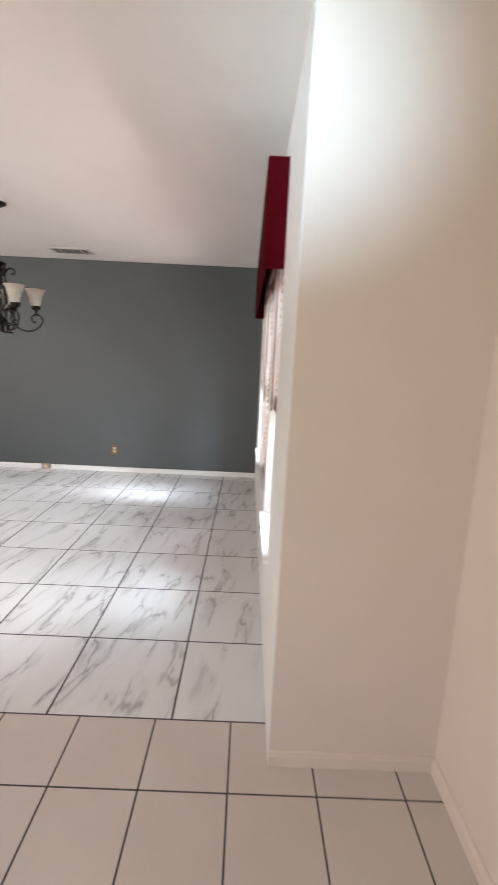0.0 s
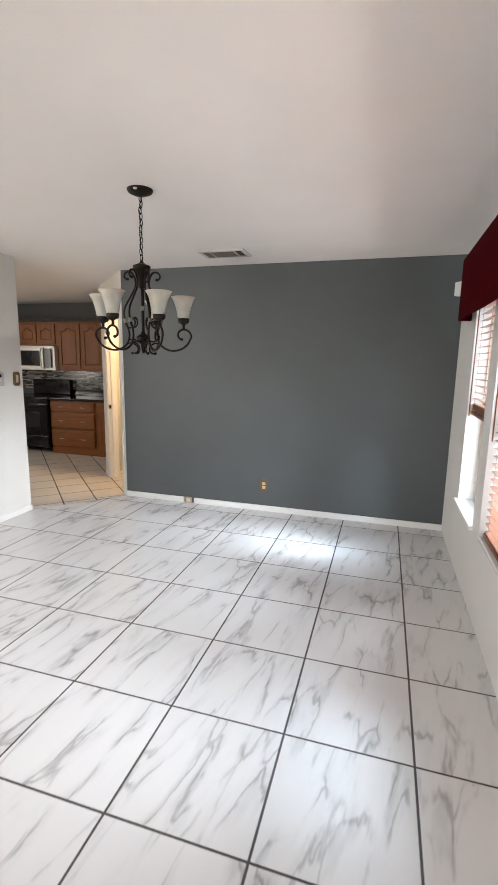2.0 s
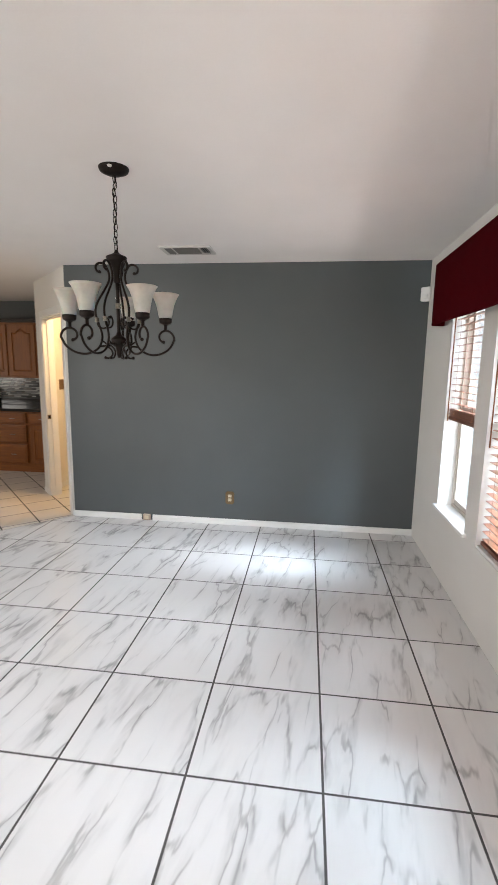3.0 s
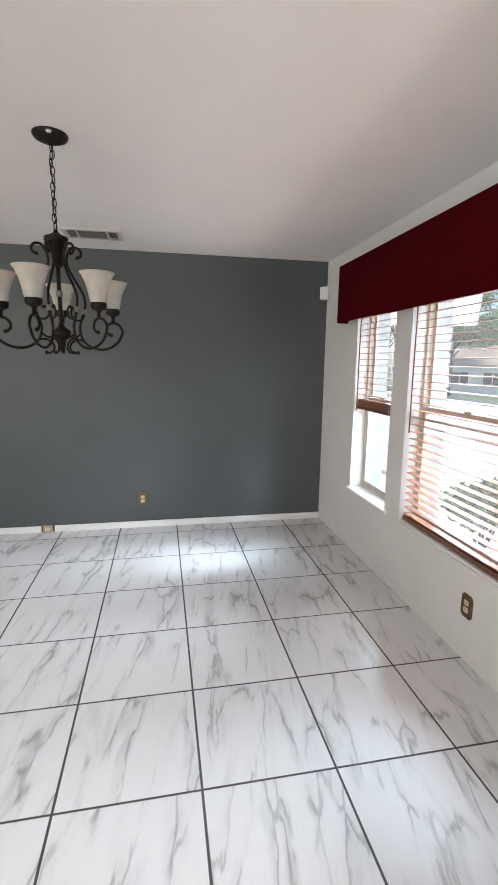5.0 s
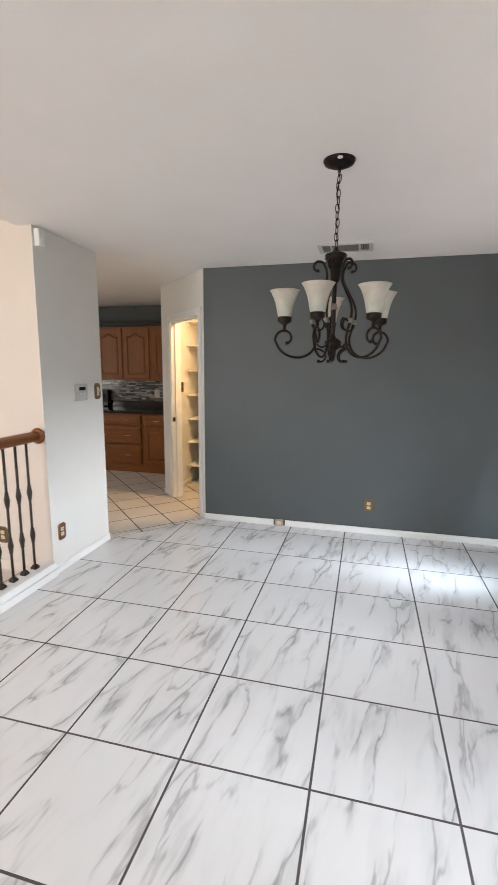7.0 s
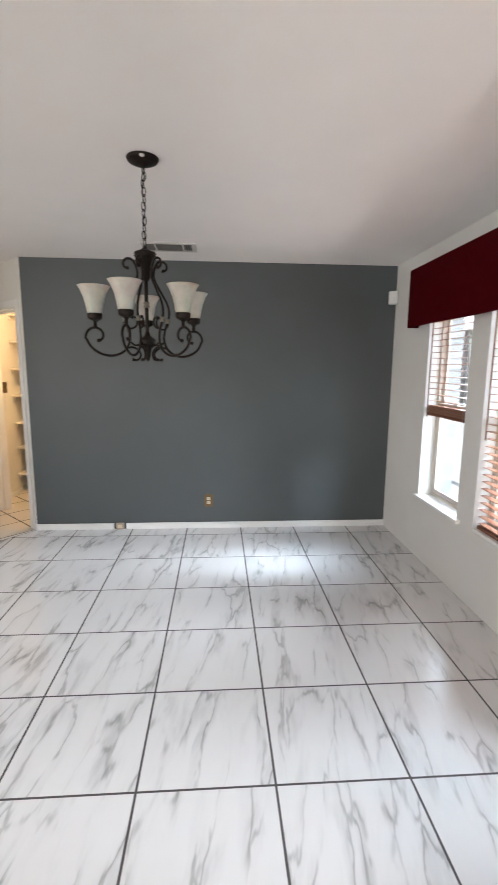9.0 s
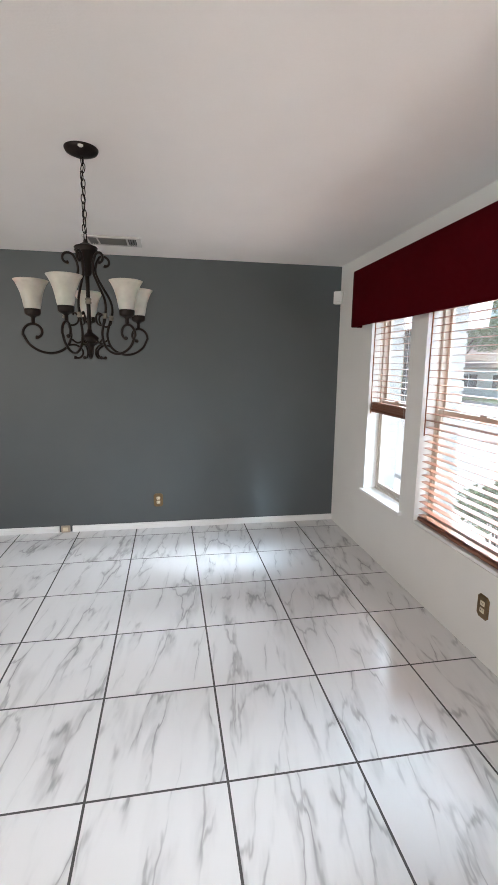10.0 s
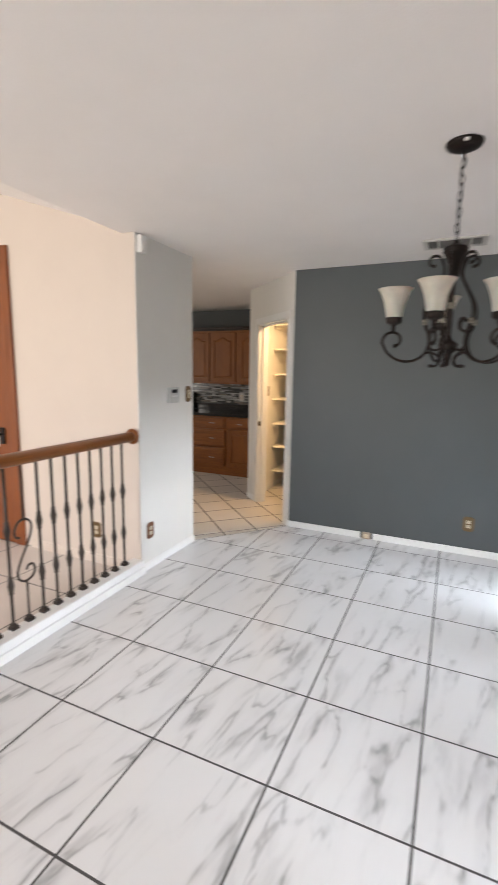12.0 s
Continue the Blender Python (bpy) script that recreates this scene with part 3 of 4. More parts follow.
ARMS = [-163, -103, -39, 23, 99]
for a in ARMS:
    spoke("scroll_bar", S_BAR, [0.0060, 0.0090, 0.0075] + [0.0058] * (len(S_BAR) - 3), a)
    arm = spoke("arm", S_ARM, [0.0060] * (len(S_ARM) - 3) + [0.0080, 0.0095, 0.0065], a)
    spoke("mid_scroll", S_MID, [0.0046] * (len(S_MID) - 3) + [0.0075, 0.0085, 0.0055], a)
    spoke("low_scroll", S_LOW, [0.0048] * (len(S_LOW) - 3) + [0.0075, 0.0085, 0.0055], a)
    spoke("tie_bar", S_TIE, 0.0045, a)
    turn = Matrix.Rotation(radians(a), 4, "Z")
    part("collar", lathe(bmesh.new(), [(0.006, 0.012), (0.011, 0.010), (0.011, 0.003), (0.008, 0), (0.011, -0.003), (0.011, -0.010), (0.006, -0.012)], (0.102, 0, 1.742), 12), SILVER, chand, "worn pewter collar on the scroll", turn)
    part("cup", lathe(bmesh.new(), [(0, 1.706), (0.008, 1.707), (0.008, 1.728), (0.016, 1.734), (0.026, 1.738), (0.032, 1.744), (0.034, 1.762), (0.030, 1.768), (0, 1.768)], (0.232, 0, -0.003), 22), BRONZE, chand, "bronze shade holder", turn)
    part("shade", lathe(bmesh.new(), SHADE_PROFILE, (0.232, 0, -0.003), 32), SHADE, chand, "frosted alabaster glass bell shade", turn)
    part("bulb", lathe(bmesh.new(), [(0.012, 1.775), (0.013, 1.80), (0.020, 1.820), (0.022, 1.834), (0.016, 1.848), (0, 1.855)], (0.232, 0, -0.003), 14), PLASTIC, chand, "unlit white bulb", turn)

# ---- ceiling vent ----
vent = thing("ceiling_vent", "painted steel ceiling air register with three louvre banks", "vent", m=pose(-1.857, 4.905, CEILING))
VENTGREY = paint("register_paint", (0.60, 0.57, 0.54), 0.5, vary=0.05)
# Slats in a darker tone than the frame.
VENTSLAT = paint("register_slat_dark", (0.22, 0.21, 0.20), 0.5, vary=0.05)
# Near-black backing sheet: the duct's shade is put into its colour.
VENTDARK = paint("duct_shadow", (0.05, 0.045, 0.04), 0.9, vary=0.2)
part("frame", boxes((-0.205, 0.205, -0.125, -0.093, -0.012, 0), (-0.205, 0.205, 0.093, 0.125, -0.012, 0), (-0.205, -0.172, -0.093, 0.093, -0.012, 0), (0.172, 0.205, -0.093, 0.093, -0.012, 0), (-0.112, -0.098, -0.093, 0.093, -0.011, 0), (0.098, 0.112, -0.093, 0.093, -0.011, 0), bevel=0.002), VENTGREY, vent)
part("backing", boxes((-0.172, 0.172, -0.093, 0.093, -0.003, -0.001)), VENTDARK, vent)
for k in range(9):
    part("slat", boxes((-0.098, 0.098, -0.010, 0.010, -0.001, 0.001)), VENTSLAT, vent, m=pose(0, -0.083 + 0.0207 * k, -0.008, 38, 0, 0))
for side in (-1, 1):
    for k in range(3):
        part("slat", boxes((-0.009, 0.009, -0.093, 0.093, -0.001, 0.001)), VENTSLAT, vent, m=pose(side * (0.124 + 0.018 * k), 0, -0.008, 0, side * 40, 0))


# ---- plates, thermostat, detectors ----
def plate_shape(w, h, t, cut=0.016):
    """A cover plate with clipped corners, standing in x-z, its face towards -y."""
    bm = bmesh.new()
    out = []
    for s, y in ((1.0, 0.0), (1.0, -t * 0.5), (0.9, -t)):
        a, b, c = w / 2 * s, h / 2 * (1 - (1 - s) * w / h), cut
        out.append([bm.verts.new((x, y, z)) for x, z in ((-a + c, -b), (a - c, -b), (a, -b + c), (a, b - c), (a - c, b), (-a + c, b), (-a, b - c), (-a, -b + c))])
    for r0, r1 in zip(out, out[1:]):
        for k in range(8):
            bm.faces.new((r0[k], r0[(k + 1) % 8], r1[(k + 1) % 8], r1[k]))
    bm.faces.new(out[-1])
    return bm


def outlet(m, label, face=None):
    o = thing("wall_outlet", label, "outlet", "wall outlets", m)
    part("cover_plate", plate_shape(0.086, 0.128, 0.007), face or BRASS, o)
    for dz in (-0.0195, 0.0195):
        r = part("receptacle", boxes((-0.0165, 0.0165, -0.010, -0.004, dz - 0.014, dz + 0.014), bevel=0.004), IVORY, o, "ivory plastic receptacle")
        # Slots are black slips on the face, their inner shade put into colour.
        for dx in (-0.0065, 0.0065):
            part("slot", boxes((dx - 0.0012, dx + 0.0012, -0.0105, -0.0098, dz - 0.003, dz + 0.006)), BLACK, r)
    part("screw", boxes((-0.003, 0.003, -0.0085, -0.006, -0.003, 0.003), bevel=0.001), BRASS, o)
    return o


outlet(pose(-1.58, NORTH, 0.27), "ivory duplex outlet with clipped antique brass plate on grey wall")
outlet(pose(EAST, 3.13, 0.30, 0, 0, 90), "ivory duplex outlet with brown clipped plate below the window").rotation_euler[2] = radians(-90)
outlet(pose(WEST, 3.99, 0.30, 0, 0, 90), "ivory duplex outlet with copper brown plate on partition wall", paint("copper_plate", (0.22, 0.10, 0.055), 0.35, 0.7, vary=0.2, scale=40))
outlet(pose(-4.26, 3.88, 0.27), "duplex outlet with antique brass plate behind the railing")
outlet(pose(-4.78, 7.628, 1.12), "grey duplex outlet set in the mosaic backsplash", STEEL)

sw = thing("light_switch", "toggle switch with clipped brass plate by the kitchen opening", "switch", m=pose(WEST, 4.545, 1.325, 0, 0, 90))
part("cover_plate", plate_shape(0.082, 0.132, 0.008), BRASS, sw)
part("insert", boxes((-0.014, 0.014, -0.011, -0.005, -0.036, 0.036), bevel=0.004), IVORY, sw, "ivory switch insert")
part("toggle", boxes((-0.004, 0.004, -0.024, -0.009, 0.0, 0.012), bevel=0.002), IVORY, sw)
psw = thing("light_switch", "toggle switch with antique brass plate inside the pantry", "switch", m=pose(-3.9, 6.50, 1.28, 0, 0, 90))
part("cover_plate", plate_shape(0.125, 0.124, 0.007, 0.006), paint("aged_bronze_plate", (0.16, 0.10, 0.05), 0.4, 0.6, vary=0.2, scale=40), psw)
part("toggle", boxes((-0.005, 0.005, -0.022, -0.006, -0.004, 0.010), bevel=0.002), BRASS, psw)

th = thing("thermostat", "pale grey thermostat with dark display on white wall", "thermostat", m=pose(WEST, 4.305, 1.325, 0, 0, 90))
part("body", boxes((-0.072, 0.072, -0.026, 0, -0.062, 0.062), bevel=0.008), paint("grey_thermostat_plastic", (0.52, 0.52, 0.50), 0.45, vary=0.03), th)
part("display", boxes((-0.040, 0.040, -0.0275, -0.020, 0.018, 0.046), bevel=0.003), BLACK, th, "dark grey display")
part("button", boxes((-0.03, -0.012, -0.029, -0.022, -0.012, -0.002), bevel=0.002), PLASTIC, th)
part("button", boxes((0.012, 0.03, -0.029, -0.022, -0.012, -0.002), bevel=0.002), PLASTIC, th)

for nm, m, lab in (("motion_detector", pose(EAST - 0.001, NORTH - 0.001, 2.16, 0, 0, -45), "white corner motion detector above the window valance"), ("motion_detector", pose(WEST, 3.925, 2.37, 0, 0, 90), "small white motion detector high on the partition edge")):
    d = thing(nm, lab, "detector", m=m)
    w = 0.042 if m.translation.x > 0 else 0.030
    part("housing", boxes((-w, w, -0.072 if w > 0.04 else -0.045, -0.012 if w > 0.04 else 0.0, -0.058, 0.058), bevel=0.010), PLASTIC, d)
    part("lens", boxes((-w * 0.6, w * 0.6, -0.078 if w > 0.04 else -0.050, -0.06 if w > 0.04 else -0.03, -0.040, 0.0), bevel=0.006), PLASTIC, d)

jack = thing("phone_jack", "beige surface phone jack in a baseboard gap", "phone jack", m=pose(-2.4175, NORTH, 0.0))
part("box", boxes((-0.038, 0.038, -0.028, 0.0, 0.002, 0.062), bevel=0.006), paint("tan_jack_plastic", (0.42, 0.33, 0.25), 0.5, vary=0.08), jack)
part("cover", boxes((-0.022, 0.022, -0.031, -0.024, 0.014, 0.050), bevel=0.003), IVORY, jack)

# ---- railing and curb ----
RX = -3.88
structure("railing_curb", boxes((-3.905, -3.805, 1.0, 3.88, -0.006, 0.105), bevel=0.008), TRIM, "white painted curb under the railing", "curb")
structure("curb_moulding", boxes((-3.805, -3.792, 1.0, 3.88, 0.0, 0.055), bevel=0.004), TRIM, "white shoe moulding along the curb", "trim")
rail = thing("stair_railing", "dark iron balusters under a round red oak handrail", "railing")
bm = bmesh.new()
tube(bm, [(RX, 1.0, 1.042), (RX, 2.4, 1.042), (RX, 3.85, 1.042)], 0.037, 20)
part("handrail", bm, RAILWOOD, rail, "glossy red oak round handrail")
bm = lathe(bmesh.new(), [(0, 0.0), (0.048, 0.0), (0.056, 0.006), (0.058, 0.016), (0.050, 0.026), (0.040, 0.034), (0, 0.036)], sides=28)
part("rosette", bm, RAILWOOD, rail, "turned wooden end rosette", pose(RX, 3.879, 1.042, 90, 0, 0))
IRON = paint("wrought_iron", (0.045, 0.036, 0.030), 0.4, 0.5, vary=0.35, scale=30, bump=0.3, fine=300)


def knuckle(z):
    return [(0.0090, z - 0.062), (0.0090, z - 0.052), (0.0150, z - 0.046), (0.0115, z - 0.041), (0.0142, z - 0.030), (0.0190, z), (0.0142, z + 0.030), (0.0115, z + 0.041), (0.0150, z + 0.046), (0.0090, z + 0.052), (0.0090, z + 0.062)]


def baluster_mesh(zs):
    bm = bmesh.new()
    prof = [(0, 0.106), (0.0090, 0.106)]
    for z in zs:
        prof += knuckle(z)
    prof += [(0.0090, 1.01), (0, 1.01)]
    lathe(bm, prof, sides=10)
    return bm


shoe_bm = boxes((-0.022, 0.022, -0.022, 0.022, 0.104, 0.122), (-0.015, 0.015, -0.015, 0.015, 0.122, 0.134), bevel=0.004)
first = None
y, k = 3.745, 0
while y > 1.05:
    if abs(y - 2.93) > 0.03:
        if first is None:
            first = part("baluster", baluster_mesh((0.355, 0.665)), IRON, rail)
            shoe = part("base_shoe", shoe_bm, IRON, rail)
            b, s = first, shoe
        else:
            b, s = new("baluster", first.data), new("base_shoe", shoe.data)
            b.parent = s.parent = rail
        b.location, s.location = (RX, y, 0), (RX, y, 0)
    else:
        bm = bmesh.new()
        line = smooth([(-0.030, 0.602), (-0.054, 0.614), (-0.060, 0.650), (-0.036, 0.690), (0.005, 0.702), (0.042, 0.677), (0.045, 0.622), (0.010, 0.545), (-0.032, 0.470), (-0.055, 0.410), (-0.045, 0.366), (-0.010, 0.346), (0.035, 0.356), (0.056, 0.392), (0.044, 0.427), (0.016, 0.430), (0.0, 0.408)])
        tube(bm, [(RX, y + u, zz) for u, zz in line], 0.0068, 8)
        part("scroll_panel", bm, IRON, rail, "wrought iron S-shaped scroll")
        bm = bmesh.new()
        tube(bm, [(RX, y, 0.11), (RX, y, 0.35)], 0.0065, 8)
        part("scroll_post", bm, IRON, rail)
        bm = bmesh.new()
        tube(bm, [(RX, y, 0.70), (RX, y, 1.01)], 0.0065, 8)
        part("scroll_post", bm, IRON, rail)
        s = new("base_shoe", shoe.data)
        s.parent, s.location = rail, (RX, y, 0)
    y, k = y - 0.1025, k + 1

# ---- hall door ----
DOORWOOD = wood("stained_door_wood", (0.16, 0.040, 0.008), (0.29, 0.085, 0.019), "z", 0.35, grain=25)
hd = tagged(new("door_1"), "tall stained wooden door with pale glass panel", "door", kind="structure")
part("door_casing", boxes((-5.155, -5.06, 3.852, 3.88, 0, 2.47), (-6.25, -6.155, 3.852, 3.88, 0, 2.47), (-6.155, -5.155, 3.852, 3.88, 2.375, 2.47), bevel=0.006), DOORWOOD, hd, "stained wooden casing")
leaf = part("door_leaf", boxes((-5.29, -5.157, 3.858, 3.878, 0.01, 2.373), (-6.153, -6.02, 3.858, 3.878, 0.01, 2.373), (-6.02, -5.29, 3.858, 3.878, 0.01, 0.85), (-6.02, -5.29, 3.858, 3.878, 2.24, 2.373), bevel=0.004), DOORWOOD, hd)
part("glass_panel", boxes((-6.02, -5.29, 3.866, 3.874, 0.85, 2.24)), paint("frosted_door_glass", (0.72, 0.66, 0.62), 0.3, vary=0.05), leaf, "pale frosted glass panel")
part("handle", boxes((-5.262, -5.205, 3.842, 3.86, 0.88, 1.02), (-5.36, -5.22, 3.80, 3.815, 0.955, 0.975), (-5.242, -5.226, 3.80, 3.845, 0.957, 0.973), bevel=0.005), BRONZE, leaf, "dark bronze lever handle")

# ---- pantry ----
pd = tagged(new("door_frame_pantry"), "white cased pantry doorway without a door", "door frame", kind="structure")
pd.matrix_basis = PANTRY
part("door_jamb", boxes((0.1, 0.118, -0.114, 0.004, 0, 2.022), (0.862, 0.88, -0.114, 0.004, 0, 2.022), (0.1, 0.88, -0.114, 0.004, 2.022, 2.04), bevel=0.002), TRIM, pd)
part("door_stop", boxes((0.849, 0.862, -0.075, -0.04, 0, 2.01), (0.118, 0.131, -0.075, -0.04, 0, 2.01), (0.131, 0.849, -0.075, -0.04, 2.01, 2.022), bevel=0.002), TRIM, pd)
part("door_casing", boxes((0.042, 0.106, 0.0, 0.016, 0, 2.034), (0.874, 0.938, 0.0, 0.016, 0, 2.034), (0.042, 0.938, 0.0, 0.016, 2.034, 2.098), bevel=0.005), TRIM, pd)
part("strike_plate", boxes((0.859, 0.863, -0.035, -0.002, 0.905, 0.955), bevel=0.001), BRASS, pd, "small antique brass strike plate")
# Black slip in place of a hole; its shade is put into the colour.
part("latch_hole", boxes((0.8585, 0.862, -0.026, -0.011, 0.917, 0.943)), BLACK, pd)
for s0, s1 in ((0.0, 0.042), (0.938, 1.15)):
    ob = board("baseboard", (0, 0), (s1 - s0, 0))
    ob.matrix_basis = PANTRY @ pose(s0, 0.0, 0)
board("baseboard", (-3.9, 7.6), (-3.9, 6.35))
SHELFPAINT = paint("cream_shelf_paint", (0.80, 0.76, 0.67), 0.45, vary=0.03)
for k, z in enumerate((0.245, 0.562, 0.865, 1.18, 1.494, 1.808, 2.108)):
    sh = thing("pantry_shelf", "cream painted empty wooden pantry shelf on a wall cleat", "shelf", "pantry shelves")
    part("board", boxes((-3.898, -2.525, 6.68, 7.645, z - 0.02, z), bevel=0.003), SHELFPAINT, sh)
    part("cleat", boxes((-3.898, -3.88, 6.72, 7.645, z - 0.06, z - 0.021), bevel=0.002), SHELFPAINT, sh)


def ceiling_light(x, y, z, power, colour, r, label):
    c = thing("ceiling_light", label, "ceiling light", m=pose(x, y, z))
    part("base", lathe(bmesh.new(), [(0, 0), (r, 0), (r, -0.02), (r * 0.9, -0.03), (0, -0.03)]), PLASTIC, c)
    part("globe", lathe(bmesh.new(), [(r * 0.85, -0.03), (r * 0.8, -0.06), (r * 0.5, -0.085), (0, -0.095)]), glow("lamp_globe", colour, 2.5), c, "lit frosted globe")
    return lamp("lamp_light", "POINT", power, colour, pose(x, y, z - 0.16), 0.06)


ceiling_light(-2.85, 5.85, CEILING, 32, (1.0, 0.65, 0.31), 0.09, "small lit pantry ceiling globe")
# Globe added out of view to warm the light on the hall wall.
ceiling_light(-5.6, 1.6, 3.2, 17, (1.0, 0.78, 0.58), 0.16, "added round lit hall globe, out of view")

# ---- kitchen ----
def arched_door(name, w, h, parent, m, arch=0.05, pulls=()):
    """A framed cabinet door with an arched raised panel, its face towards -y, lower left corner at the origin."""
    s, n = 0.058, 20
    inner, outer = [(s, s), (w - s, s)], [(0, 0), (w, 0)]
    for k in range(n + 1):
        u = 1 - k / n
        lift = arch * (0.5 + 0.5 * math.cos(math.pi * min(1.0, abs(2 * u - 1) / 0.66))) if arch else 0.0
        inner.append((s + (w - 2 * s) * u, h - s - arch + lift))
        outer.append((w * u, h))
    mx, mz = w / 2, h / 2

    def toward(line, d):
        """A line drawn in towards the middle by d metres."""
        return [(mx + (x - mx) * (1 - d / mx), mz + (z - mz) * (1 - d / mz)) for x, z in line]

    def skin(steps):
        bm = bmesh.new()
        rings = [[bm.verts.new((x, y, z)) for x, z in line] for line, y in steps]
        for r0, r1 in zip(rings, rings[1:]):
            for q in range(len(inner)):
                bm.faces.new((r0[q], r0[(q + 1) % len(inner)], r1[(q + 1) % len(inner)], r1[q]))
        return bm, rings[-1]

    bm, _ = skin([(outer, 0.018), (outer, 0.004), (toward(outer, 0.004), 0.0), (inner, 0.0), (toward(inner, 0.004), 0.011)])
    d = part(name, bm, OAK, parent, m=m)
    bm, last = skin([(toward(inner, -0.002), 0.0112), (toward(inner, 0.008), 0.0112), (toward(inner, 0.036), 0.002)])
    bm.faces.new(last)
    part("raised_panel", bm, OAK, d)
    for px, pz in pulls:
        pull(d, px, pz)
    return d


def pull(parent, x, z, wide=0.09):
    bm = bmesh.new()
    tube(bm, [(x - wide / 2, 0.0, z), (x - wide / 2 + 0.006, -0.018, z - 0.004), (x - wide / 4, -0.026, z - 0.008), (x, -0.027, z - 0.003), (x + wide / 4, -0.026, z - 0.008), (x + wide / 2 - 0.006, -0.018, z - 0.004), (x + wide / 2, 0.0, z)], 0.0042, 8)
    return part("handle", bm, STEEL, parent, "curved brushed steel pull")


def drawer(parent, x0, x1, z0, z1, y, pulls):
    d = part("drawer", boxes((0, x1 - x0, -0.012, 0.02, 0, z1 - z0), bevel=0.011), OAK_X, parent, m=pose(x0, y, z0))
    part("raised_panel", boxes((0.03, x1 - x0 - 0.03, -0.017, -0.009, 0.025, z1 - z0 - 0.025), bevel=0.003), OAK_X, d)
    for p in pulls:
        pull(d, p * (x1 - x0), (z1 - z0) / 2)
    return d


FY = 7.05


def base_cabinet(x0, x1, rows, label):
    c = thing("base_cabinet", label, "cabinet", "kitchen base cabinets")
    part("body", boxes((x0, x1, FY, 7.64, 0.10, 0.865), bevel=0.002), OAK, c)
    part("toe_kick", boxes((x0, x1, FY + 0.004, 7.60, 0.0, 0.10)), OAK_X, c)
    for kind, a, b, z0, z1, pulls in rows:
        if kind == "drawer":
            drawer(c, a, b, z0, z1, FY - 0.018, pulls)
        else:
            arched_door("door", b - a, z1 - z0, c, pose(a, FY - 0.018, z0), 0.0, pulls)
    return c


base_cabinet(-5.585, -4.735, [("drawer", -5.575, -4.765, 0.70, 0.845, (0.25, 0.75)), ("drawer", -5.575, -4.765, 0.425, 0.675, (0.25, 0.75)), ("drawer", -5.575, -4.765, 0.13, 0.40, (0.25, 0.75))], "honey oak base cabinet with three wide drawers")
base_cabinet(-4.735, -4.30, [("drawer", -4.715, -4.32, 0.70, 0.845, (0.5,)), ("door", -4.715, -4.32, 0.13, 0.675, ())], "honey oak base cabinet with drawer over door")
base_cabinet(-4.30, -4.015, [("door", -4.285, -4.03, 0.13, 0.845, ())], "narrow honey oak base cabinet beside pantry wall")
base_cabinet(-7.2, -6.36, [("drawer", -7.18, -6.38, 0.70, 0.845, (0.5,)), ("door", -7.18, -6.79, 0.13, 0.675, ()), ("door", -6.77, -6.38, 0.13, 0.675, ())], "honey oak base cabinet beyond the range")
ct = thing("countertop", "polished black granite countertop on oak cabinets", "countertop")
part("slab", boxes((-5.59, -4.012, FY - 0.04, 7.648, 0.867, 0.905), bevel=0.006), GRANITE, ct)
part("backsplash_lip", boxes((-5.59, -4.012, 7.625, 7.648, 0.906, 1.0), bevel=0.004), GRANITE, ct)
ct2 = thing("countertop", "polished black granite countertop beyond the range", "countertop")
part("slab", boxes((-7.2, -6.355, FY - 0.04, 7.648, 0.867, 0.905), bevel=0.006), GRANITE, ct2)

UY = 7.33


def wall_cabinet(x0, x1, z0, z1, doors, label, arch=0.05):
    c = thing("wall_cabinet", label, "cabinet", "kitchen wall cabinets")
    part("body", boxes((x0, x1, UY, 7.645, z0, z1), bevel=0.002), OAK, c)
    w = (x1 - x0 - 0.03) / doors
    for k in range(doors):
        d = arched_door("door", w - 0.03, z1 - z0 - 0.06, c, pose(x0 + 0.03 + k * w, UY - 0.018, z0 + 0.03), arch)
    part("crown_moulding", boxes((x0, x1, UY - 0.045, 7.645, z1 + 0.022, z1 + 0.05), (x0, x1, UY - 0.028, 7.645, z1, z1 + 0.022), bevel=0.004), paint("dark_crown_wood", (0.018, 0.009, 0.006), 0.5, vary=0.3), c, "dark stained crown moulding")
    return c


wall_cabinet(-5.62, -4.715, 1.325, 2.105, 2, "honey oak wall cabinet with two arched doors")
wall_cabinet(-4.715, -4.015, 1.325, 2.105, 2, "honey oak wall cabinet beside the pantry wall")
wall_cabinet(-6.385, -5.62, 1.73, 2.105, 2, "short honey oak cabinet above the microwave", 0.04)
wall_cabinet(-7.2, -6.385, 1.325, 2.105, 2, "honey oak wall cabinet beyond the microwave")

mw = thing("microwave", "stainless over-the-range microwave with dark window", "microwave")
PALESTEEL = paint("pale_appliance_steel", (0.62, 0.60, 0.57), 0.35, 0.25, vary=0.05, scale=20)
part("body", boxes((-6.38, -5.625, 7.26, 7.64, 1.33, 1.725), bevel=0.006), PALESTEEL, mw)
part("door", boxes((-6.37, -5.83, 7.235, 7.259, 1.345, 1.70), bevel=0.006), PALESTEEL, mw)
part("window", boxes((-6.31, -5.90, 7.230, 7.2355, 1.40, 1.645), bevel=0.004), BLACK, mw, "black microwave window")
part("control_panel", boxes((-5.815, -5.68, 7.232, 7.259, 1.375, 1.68), bevel=0.004), BLACK, mw, "black control panel")
part("vent_strip", boxes((-6.37, -5.635, 7.24, 7.259, 1.703, 1.72), bevel=0.002), PALESTEEL, mw)
bm = bmesh.new()
